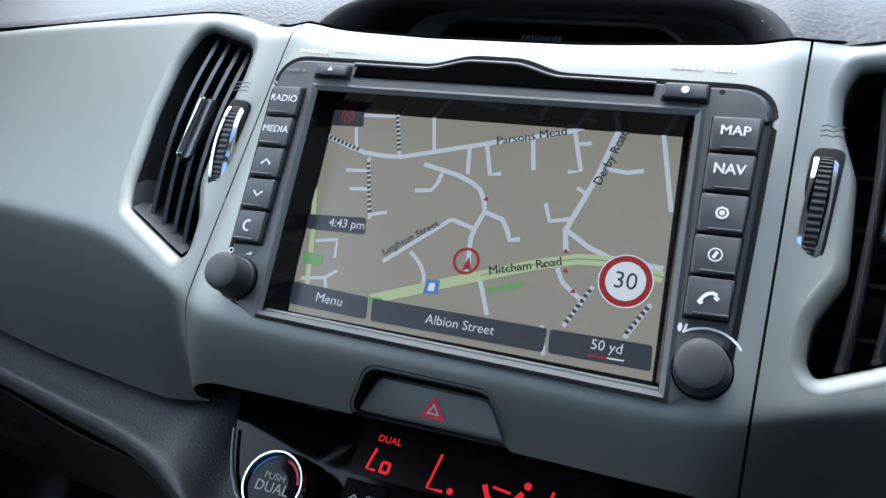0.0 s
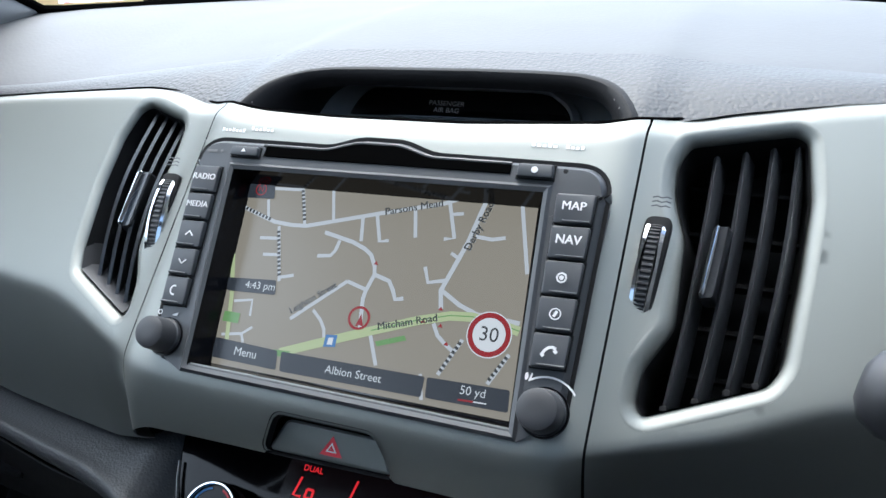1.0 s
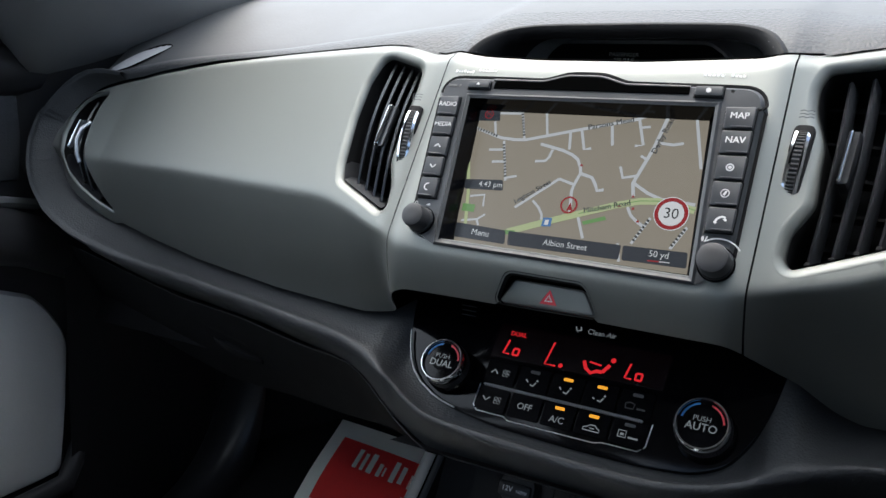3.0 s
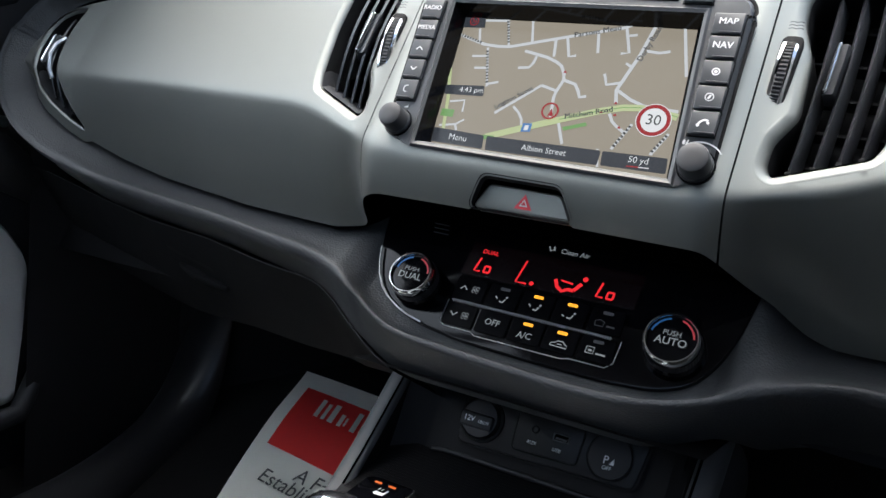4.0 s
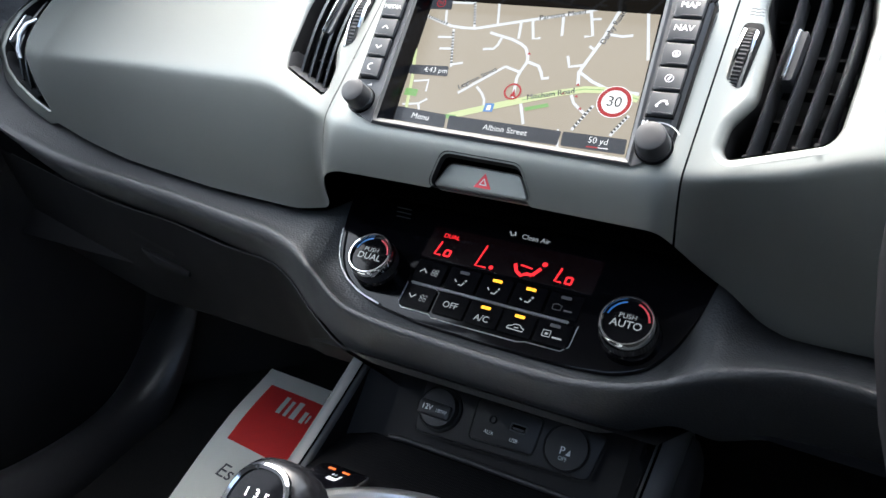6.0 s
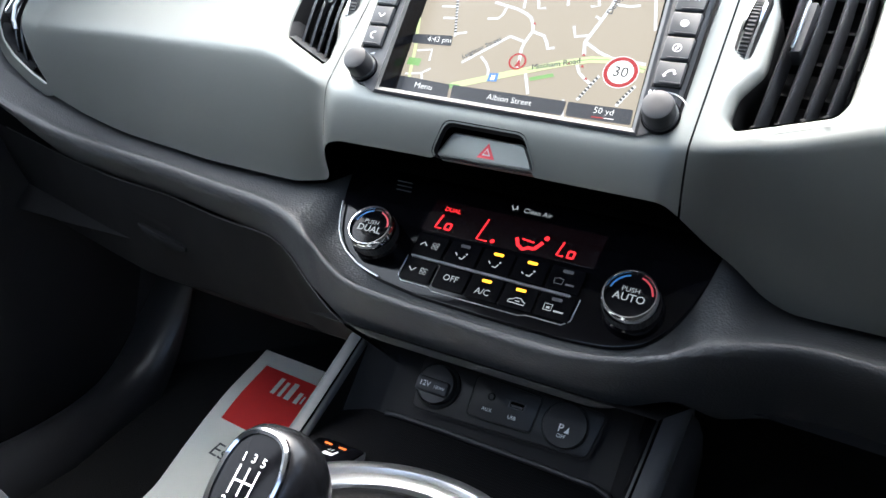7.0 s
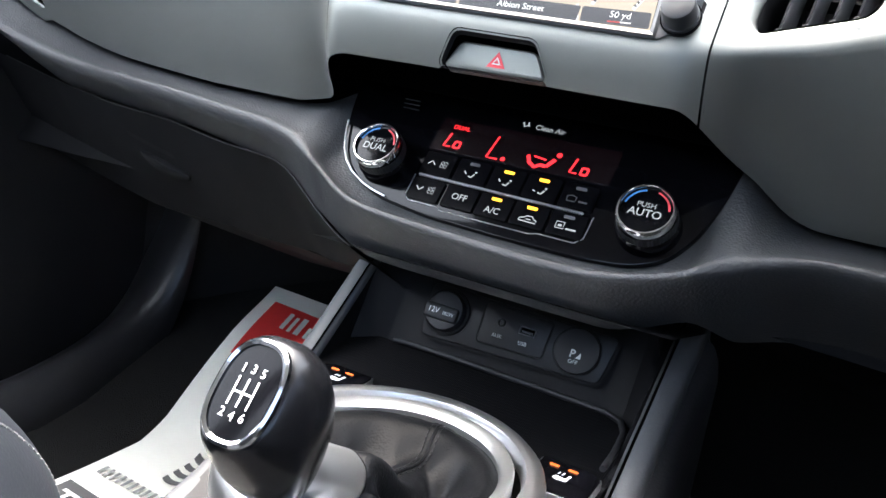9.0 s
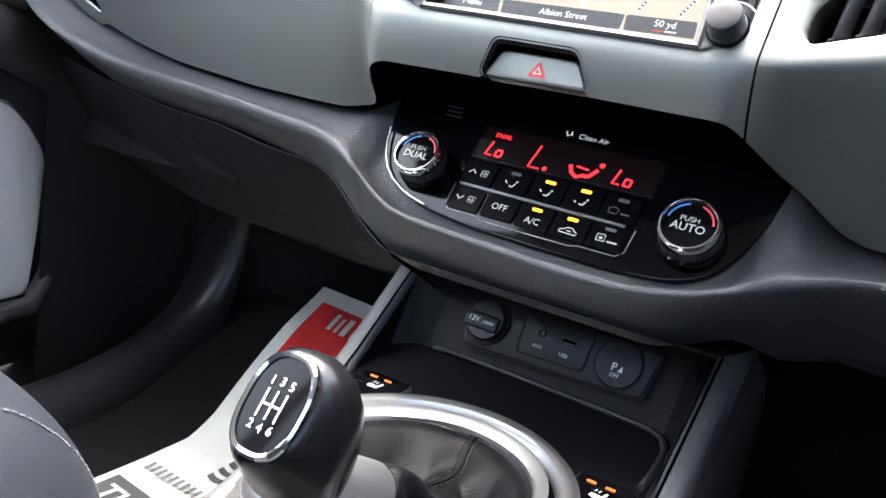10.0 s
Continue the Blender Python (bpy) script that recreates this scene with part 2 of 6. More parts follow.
def ribbon(pts, width, depth):
    """A flat line of a width along (x, z) points, at a depth."""
    left, right = [], []
    n = len(pts)
    for i in range(n):
        a, b = Vector(pts[max(i - 1, 0)]), Vector(pts[min(i + 1, n - 1)])
        d = (b - a).normalized()
        k = Vector((-d.y, d.x)) * width / 2
        p = Vector(pts[i])
        left.append((p.x + k.x, depth, p.y + k.y))
        right.append((p.x - k.x, depth, p.y - k.y))
    return left + right, [(i, i + 1, n + i + 1, n + i) for i in range(n - 1)]


def flat(poly, depth):
    return [(x, depth, z) for x, z in poly], [tuple(range(len(poly)))]


def lerp_table(x, table):
    if x <= table[0][0]:
        return table[0][1]
    for (a, p), (b, q) in zip(table, table[1:]):
        if x <= b:
            return p + (q - p) * (x - a) / (b - a)
    return table[-1][1]


def smooth_table(x, table, w=0.012):
    return sum(lerp_table(x + w * k, table) for k in (-1, -0.5, 0, 0.5, 1)) / 5


def smoothstep(a, b, x):
    t = min(max((x - a) / (b - a), 0), 1)
    return t * t * (3 - 2 * t)


def inside(x, z, poly):
    hit = False
    for (ax, az), (bx, bz) in zip(poly, poly[1:] + poly[:1]):
        if (az > z) != (bz > z) and x < (bx - ax) * (z - az) / (bz - az) + ax:
            hit = not hit
    return hit


def nearest(x, z, poly):
    best = None
    for a, b in zip(poly, poly[1:] + poly[:1]):
        a, b = Vector(a), Vector(b)
        d = b - a
        t = min(max((Vector((x, z)) - a).dot(d) / max(d.length_squared, 1e-12), 0), 1)
        p = a + d * t
        k = (p - Vector((x, z))).length
        if best is None or k < best[0]:
            best = (k, p.x, p.y)
    return best


def holed(vs, fs, polys, snap, only=None, depth=None):
    """Cuts outlines out of a sheet: faces inside go, points near an outline move onto it. Outlines are in (x, z)."""
    vs = [list(v) for v in vs]
    for poly in polys:
        lo = [min(p[k] for p in poly) - 0.01 for k in (0, 1)]
        hi = [max(p[k] for p in poly) + 0.01 for k in (0, 1)]
        near = {i for i, v in enumerate(vs) if lo[0] < v[0] < hi[0] and lo[1] < v[2] < hi[1] and (only is None or only(v))}
        for i in near:
            k, px, pz = nearest(vs[i][0], vs[i][2], poly)
            if k < snap:
                vs[i][0], vs[i][2] = px, pz
                if depth:
                    vs[i][1] = depth(px, pz)
        small = inset(poly, 0.0003)
        keep = []
        for f in fs:
            if all(i in near for i in f):
                cx, cz = sum(vs[i][0] for i in f) / len(f), sum(vs[i][2] for i in f) / len(f)
                if inside(cx, cz, small):
                    continue
            keep.append(f)
        fs = keep
    return [tuple(v) for v in vs], fs


def lettering(text, size, mat, parent, m, x, depth, z, turn=0.0, name="lettering", label="", lift=0.0, stretch=1.0, bold=0.0, align='CENTER', slant=0.0):
    """Raised writing in the built-in font, centred at (x, z) of the frame m."""
    cu = bpy.data.curves.new(name, 'FONT')
    spread = bold if 'M' in text else 0.0
    bold = 0.0 if spread else bold
    cu.body, cu.size, cu.align_x, cu.align_y, cu.offset, cu.shear, cu.resolution_u = text, size, align, 'CENTER', bold, slant, 3
    tmp = bpy.data.objects.new("tmp", cu)
    scene.collection.objects.link(tmp)
    me = bpy.data.meshes.new_from_object(tmp.evaluated_get(bpy.context.evaluated_depsgraph_get()))
    c, s = math.cos(radians(turn)), math.sin(radians(turn))
    vs = [(x + (v.co.x * stretch * c - v.co.y * s), depth, z + (v.co.x * stretch * s + v.co.y * c)) for v in me.vertices]
    fs = [tuple(p.vertices) for p in me.polygons]
    if spread:
        vs, fs = join(*[([(a + k * spread, b - .00001 * k, c2) for a, b, c2 in vs], fs) for k in (-1, 0, 1)])
    bpy.data.objects.remove(tmp)
    bpy.data.meshes.remove(me)
    bpy.data.curves.remove(cu)
    return mesh(name, vs, fs, mat, parent, label, m, smooth=0)


# ---- shape of the dashboard, in the stack's frame ----
def base(x):
    a = max(abs(x) - 0.11, 0)
    if x < -0.53:
        return 0.0924 + 0.08 * (-x - 0.53)
    return 0.22 * a - 0.006 * (1 - smoothstep(0.10, 0.13, abs(x)))


TOP_L = [(-.6185, -.02), (-.617, -.003), (-.611, .012), (-.600, .028), (-.59, .035), (-.575, .0405), (-.56, .0445), (-.54, .0485), (-.50, .0545), (-.41, .0605), (-.30, .061), (-.19, .060), (-.16, .056), (-.135, .0480), (-.115, .0445), (-.10, .0412), (-.0875, .0396),
         (-.045, .0386), (.028, .0402), (.098, .0455), (.115, .0510), (.153, .064), (.198, .076), (.26, .088), (.5, .10)]
CREASE = [(-.626, -.038), (-.545, -.047), (-.454, -.054), (-.40, -.057), (-.32, -.0635), (-.245, -.0695), (-.20, -.0735), (-.178, -.0785), (-.16, -.085), (-.142, -.0925), (-.124, -.0985), (-.108, -.1045), (-.08, -.107), (.08, -.107),
          (.097, -.1070), (.114, -.1035), (.1375, -.0955), (.164, -.0865), (.176, -.0805), (.20, -.0685), (.23, -.058), (.27, -.050), (.5, -.045)]
LOW = [(-.6185, -.022), (-.6165, -.035), (-.609, -.048), (-.600, -.060), (-.585, -.0735), (-.573, -.0815), (-.5415, -.0945), (-.5125, -.1010), (-.471, -.1105), (-.40, -.1225), (-.36, -.1275), (-.275, -.1375), (-.20, -.1430), (-.167, -.1450), (-.150, -.1430), (-.13, -.1400), (-.12, -.1400),
       (-.114, -.138), (-.10, -.1325), (-.045, -.1315), (.03, -.131), (.112, -.1310), (.129, -.1328), (.141, -.1345), (.162, -.1445), (.178, -.1488), (.193, -.1482), (.222, -.1460), (.3, -.143), (.5, -.138)]
RIDGE = [(-.66, -.06), (-.618, -.100), (-.543, -.1275), (-.483, -.1385), (-.388, -.1475), (-.303, -.1555), (-.229, -.1645), (-.188, -.169), (-.162, -.1745), (-.141, -.183), (-.12, -.1955), (-.101, -.2075), (-.084, -.2120),
         (-.044, -.2142), (0, -.2155), (.037, -.2165), (.073, -.2158), (.105, -.2095), (.12, -.2035), (.133, -.1975), (.146, -.1915), (.16, -.186), (.174, -.1805), (.188, -.177), (.214, -.175), (.3, -.178), (.5, -.178)]
GAP = [(-.66, -.12), (-.498, -.146), (-.419, -.157), (-.327, -.164), (-.245, -.176), (-.194, -.183), (-.171, -.192), (-.139, -.212), (-.10, -.232), (-.085, -.236), (.085, -.236), (.10, -.230), (.139, -.212), (.171, -.195), (.214, -.19), (.5, -.19)]
LIP = [(-.64, .042), (-.61, .048), (-.58, .057), (-.55, .064), (-.5, .071), (-.39, .082), (-.28, .090), (-.175, .0965), (-.08, .1015), (0, .1035), (.11, .1055), (.2, .1105), (.5, .118)]


def tuck(x):
    """How far the lower edge of the silver trim lies behind its crease."""
    return (0.017 + 0.047 * smoothstep(0.105, 0.14, abs(x)) + 0.022 * smoothstep(0.13, 0.17, x)) * (1 - 0.80 * smoothstep(0.42, 0.60, -x))


def fascia_y(x, z):
    zc, zl = smooth_table(x, CREASE, 0.008), smooth_table(x, LOW, 0.004)
    b = base(x) - 0.006
    up = b + 0.12 * (z - zc)
    t = (zc - z) / max(zc - zl, 0.012)
    down = b + tuck(x) * (0.66 * t + 0.34 * max(t, 0) ** 2)
    y = 0.5 * (up + down + math.sqrt((up - down) ** 2 + 0.0020 ** 2))
    zt = smooth_table(x, TOP_L, 0.006)
    roll = 0.005 + 0.005 * smoothstep(0.11, 0.14, abs(x))
    return y + roll * smoothstep(0.014, 0.0, zt - z) ** 2 + 0.02 * max(0, abs(min(x, 0)) - 0.60)


def fascia(x0, x1, nu, polys):
    def fn(u, v):
        x = x0 + (x1 - x0) * u
        zt, zc, zl = smooth_table(x, TOP_L, 0.006), smooth_table(x, CREASE, 0.008), smooth_table(x, LOW, 0.004)
        z = zt + (zc - zt) * v / 0.7 if v < 0.7 else zc + (zl - zc) * (v - 0.7) / 0.3
        return x, fascia_y(x, z), z
    vs, fs = grid(nu, 72, fn)
    return holed(vs, fs, polys, 0.0022, None, fascia_y)


VENT_R = [(.134, .041), (.178, .054), (.184, .051), (.188, .022), (.187, -.015), (.185, -.052), (.180, -.062), (.134, -.084), (.130, -.079), (.1305, -.064), (.140, -.045), (.1385, -.006), (.131, .015), (.130, .030)]
VENT_L = [(-.148, .0345), (-.178, .0445), (-.186, .040), (-.192, .022), (-.1925, -.010), (-.1875, -.048), (-.1825, -.0615), (-.136, -.083), (-.1325, -.079), (-.1345, -.063), (-.143, -.045), (-.1445, -.010), (-.1425, .015), (-.1435, .029)]
VENT_L = [(x + .003, z) for x, z in VENT_L]
VENT_S = [(-.5635, .0280), (-.584, .0245), (-.598, .0165), (-.6065, .002), (-.6075, -.021), (-.5995, -.0460), (-.588, -.0605), (-.564, -.0748), (-.537, -.0868), (-.5170, -.0935), (-.5305, -.0820), (-.543, -.068), (-.5555, -.053), (-.564, -.035),
          (-.569, -.0186), (-.570, .0043), (-.5675, .0176)]
HAZARD_HOLE = rounded([(-.0315, -.1300), (.0350, -.1290), (.0262, -.1128), (-.0232, -.1128)], 0.004)


def hump(x):
    """The brow of the bezel over the disc slot."""
    return .0052 * smoothstep(.030, .008, abs(x + .002))


BEZEL_OUT = rounded([(-.0965, -.1005), (.1045, -.1005), (.1065, .0150)] + [(.036 - .002 * k, .0142 - .0004 * k / 36 + hump(.036 - .002 * k)) for k in range(38)] + [(-.1010, .0125)], 0.014, 6)

dash = thing("dashboard", (0, 0.02, 0.35), "car dashboard in charcoal soft plastic with satin silver trim", "dashboard", kind="structure")
mesh("passenger_trim", *fascia(-.6183, -.1155, 200, [inset(rounded(VENT_L, .004), -.0062), inset(rounded(VENT_S, .003), -.0020)]), M_SILVER, dash, "satin silver trim panel before the passenger seat", STACK)
mesh("centre_trim", *fascia(-.1145, .1155, 90, [inset(BEZEL_OUT, .002), HAZARD_HOLE]), M_SILVER, dash, "satin silver surround of the centre stack", STACK)
mesh("driver_trim", *fascia(.1165, .42, 110, [inset(rounded(VENT_R, .004), -.0062)]), M_SILVER, dash, "satin silver trim panel on the driver's side", STACK)
for sx in (-.115, .116):
    mesh("seam", *grid(2, 40, lambda u, v: (sx - .0015 + .003 * u, fascia_y(sx, .042 - v * .168) + .0025, .042 - v * .168)), M_DARK, dash, "dark panel gap", STACK)

# Black rod laid along the trim's top edge as the gap's shadow line.
top_gap_shade = [(x, fascia_y(x, smooth_table(x, TOP_L, .006)) + .0012 - .0035 * smoothstep(.30, .48, -x), smooth_table(x, TOP_L, .006) + .0006) for x in [-.60 + .01 * k for k in range(101)]]
mesh("top_gap_shade", *tube(top_gap_shade, .0013, 6), M_VOID, dash, "dark gap above the silver trim", STACK)


def spline(pts, v):
    """A smooth line through points, v from 0 to 1."""
    n = len(pts) - 1
    t = v * n
    i = min(int(t), n - 1)
    f = t - i
    a, b, c, d = pts[max(i - 1, 0)], pts[i], pts[i + 1], pts[min(i + 2, n)]
    return 0.5 * ((2 * b) + (c - a) * f + (2 * a - 5 * b + 4 * c - d) * f * f + (3 * b - a - 3 * c + d) * f ** 3)


def end_roll(u, v):
    """The padded roll that wraps round the passenger end of the silver trim and runs on into the lower roll."""
    xs = [-.44 - .1785 * math.sin(math.pi / 2 * min(k / 18, 1)) for k in range(19)]
    path = [(x, smooth_table(x, TOP_L, .006)) for x in xs[8:]] + [(x, smooth_table(x, LOW, .004)) for x in reversed(xs[5:])]
    t = u * (len(path) - 1)
    i = min(int(t), len(path) - 2)
    x, z = Vector(path[i]).lerp(Vector(path[i + 1]), t - i)
    a, b = Vector(path[max(i - 2, 0)]), Vector(path[min(i + 3, len(path) - 1)])
    d = (b - a).normalized()
    n = Vector((d.y, -d.x))
    if n.dot(Vector((x + .50, z + .03))) < 0:
        n = -n
    wide = lerp_table(u, [(0, .002), (.15, .015), (.3, .029), (.42, .036), (.56, .036), (.75, .030), (1, .0300)])
    y0, yr = base(x) + tuck(x) + 0.006, 0.85 * base(x) + 0.8 * tuck(x)
    w, y = spline([Vector(p) for p in ((-.003, y0), (.56 * wide, .45 * y0 + .55 * yr - .002), (wide, yr), (wide + .006, yr + .008), (wide + .012, .105 + .85 * base(x)))], v)
    return x + n.x * w, y, z + n.y * w


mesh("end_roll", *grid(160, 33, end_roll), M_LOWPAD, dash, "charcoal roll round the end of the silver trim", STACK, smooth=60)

ARCH = [(-.107, .041), (-.1025, .053), (-.097, .062), (-.090, .069), (-.080, .0745), (-.066, .0778), (-.045, .0795), (.019, .0818), (.055, .0815), (.075, .0800), (.088, .0755), (.0965, .069), (.103, .060), (.1085, .050)]
ARCH_HOLE = ARCH + [(.112, .034), (-.109, .034)]


def pad_y(x, z):
    """Depth of the front roll of the dashboard top at a height."""
    zt, zl = smooth_table(x, TOP_L, 0.006), smooth_table(x, LIP, 0.03)
    t = min(max((z - zt) / max(zl - zt, 0.004), 0), 1)
    y0, y1 = base(x) + 0.020, 0.75 * base(x) + 0.062
    return y0 + (y1 - y0) * t - 0.006 * math.sin(math.pi * t)


def deck_back(x):
    """World place of the windscreen's foot."""
    a = abs(x + 0.02)
    return 0.56 - 0.82 * a * a, 0.772 - 0.17 * a * a


def pad_point(x, v):
    zt, zl = smooth_table(x, TOP_L, 0.006), smooth_table(x, LIP, 0.03)
    y0, y1 = base(x) + 0.020 - 0.006 * smoothstep(.3, .55, -x), 0.75 * base(x) + 0.062 - 0.024 * smoothstep(.3, .55, -x)
    p0 = Vector((x, y0, zt - 0.001))
    p1 = Vector((x, y1, zl))
    if v <= 0.45:
        t = v / 0.45
        p = p0.lerp(p1, t)
        p.y -= 0.006 * math.sin(math.pi * t)
        return p
    q1 = STACK @ p1
    yb, zb = deck_back(x)
    t = (v - 0.45) / 0.55
    w = Vector((x, q1.y + (yb - q1.y) * t, q1.z + (zb - q1.z) * (t ** 0.9)))
    w.z += 0.010 * math.sin(math.pi * t)
    return STACK.inverted() @ w


pv, pf = grid(300, 42, lambda u, v: tuple(pad_point(-.60 + 1.1 * u, v * .45)))
pv, pf = holed(pv, pf, [inset(ARCH_HOLE, .003)], 0.0018, only=lambda v: v[1] < 0.09)
mesh("upper_pad", pv, pf, M_PAD, dash, "grained charcoal front roll of the dashboard top", STACK)
mesh("top_deck", *grid(160, 50, lambda u, v: tuple(pad_point(-.60 + 1.1 * u, .45 + v * .55))), M_DECK, dash, "charcoal dashboard top under the windscreen", STACK)


def lower_point(x, v):
    zl, zr, zg = smooth_table(x, LOW, 0.004), smooth_table(x, RIDGE, 0.012), smooth_table(x, GAP, 0.008)
    k = 1 - smoothstep(0.122, 0.150, abs(x))
    yr = 0.85 * max(base(x), 0) + 0.8 * min(tuck(x), 0.064)
    y0 = base(x) + tuck(x) + 0.006
    soft = smoothstep(0.09, 0.17, x)
    out = [Vector((x, y0, zl + 0.003)), Vector((x, 0.45 * y0 + 0.55 * yr - 0.002, 0.42 * zl + 0.58 * zr)), Vector((x, yr, zr + 0.003)),
           Vector((x, yr + 0.008 + 0.014 * soft, zr - 0.006 - 0.001 * soft)), Vector((x, 0.105 - 0.013 * smoothstep(-0.06, -0.12, x) + 0.85 * max(base(x), 0) + 0.06 * soft, min(zg, zr - 0.012) - 0.004 * soft))]
    mid = [Vector((x, 0.092, -0.120)), Vector((x, 0.0725, max(-0.198, zr + 0.0135))), Vector((x, 0.058, zr + 0.003)), Vector((x, 0.066, zr - 0.005)), Vector((x, 0.105 - 0.013 * smoothstep(-0.06, -0.12, x), zg + 0.002))]
    pts = [a.lerp(b, k) for a, b in zip(out, mid)]
    return spline(pts, v)


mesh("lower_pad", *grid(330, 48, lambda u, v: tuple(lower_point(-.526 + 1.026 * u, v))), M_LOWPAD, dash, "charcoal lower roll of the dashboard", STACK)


# Unseen cowl block, added to keep side light off the driver's trim.
COWL_BLOCK = [[(.275 + .33 * a, y, z) for a, y, z in ((0, -.02, .70), (0, -.10, .68), (.03, -.125, .655), (.03, -.12, .58), (.03, -.09, .50), (.02, -.06, .40), (0, -.02, .26), (0, .10, .26), (0, .12, .70))]] + \
       [[(.62, y, z) for y, z in ((-.02, .70), (-.10, .68), (-.125, .655), (-.12, .58), (-.09, .50), (-.06, .40), (-.02, .26), (.10, .26), (.12, .70))]]
mesh("driver_light_block", *loft(COWL_BLOCK, True, True), M_LOWPAD, dash, "charcoal instrument cowl and knee panel before the driver", WORLD, smooth=50)


# ---- display binnacle on top of the dashboard ----
def bezel_ring(outline, w):
    o = inset(outline, -w)
    return loft([[(x, .096, z) for x, z in o], [(x, .0885, z) for x, z in inset(outline, -w * .7)], [(x, .0865, z) for x, z in inset(outline, -.001)], [(x, .0875, z) for x, z in inset(outline, .0006)]], False, False)


binn = thing("display_binnacle", tuple(STACK @ Vector((-.008, .08, .05))), "dark hooded display binnacle sunk into the dashboard top", "display")
AR = rounded(ARCH_HOLE, .004, 2)
n = len(AR)
on_pad = lambda ring, d: [(x, pad_y(x, z) + d, z) for x, z in ring]
lip = [on_pad(inset(AR, -.0030), .0016), on_pad(inset(AR, -.0018), -.0006), on_pad(inset(AR, .0004), -.0022), on_pad(inset(AR, .0020), -.0018), on_pad(inset(AR, .0045), .0008), on_pad(inset(AR, .0070), .0052), on_pad(inset(AR, .0085), .0100)]
mid = [(.0015 + (x - .0015) * .97, .066, z + .016 * smoothstep(.045, .068, z)) for x, z in inset(AR, .0085)]
deep = [(.0015 + (x - .0015) * .90, .0925, z + .027 * smoothstep(.045, .068, z)) for x, z in inset(AR, .0085)]
mesh("hood", *loft(lip + [mid], False, False), M_HOOD, binn, "black arched hood", STACK)
mesh("recess", *loft([mid, deep], False, True), M_LITSLATE, binn, "slate grey inner recess", STACK)
PANE = rounded([(-.0920, .0722), (.0610, .0758), (.0560, .0860), (.0440, .0940), (.0360, .0948), (-.0780, .0928), (-.0850, .0915), (-.0900, .0840)], .005, 4)
mesh("display_pane", *plate(PANE, .088, .095, .002), M_TINTPANE, binn, "smoked display pane", STACK)
PF = bezel_ring(PANE, .006)
mesh("display_frame", *PF, M_LITSLATE, binn, "", STACK)
lettering("PASSENGER", .0044, M_RADIOMARK, binn, STACK, -.0179, .0872, .0838)
lettering("AIR BAG", .0044, M_RADIOMARK, binn, STACK, -.0172, .0872, .0794)


# ---- air vents ----
def vent_rim(outline, w):
    o = rounded(outline, .004)
    f = lambda ring, d: [(x, fascia_y(x, z) + d, z) for x, z in ring]
    steps = ((-w - .0016, .0006), (-w - .0002, .0000), (-w * .75, .0002), (-w * .45, .0010), (-w * .18, .0021), (0, .0036), (.0008, .0060), (.002, .030))
    return loft([f(inset(o, d), y) for d, y in steps], False, False)


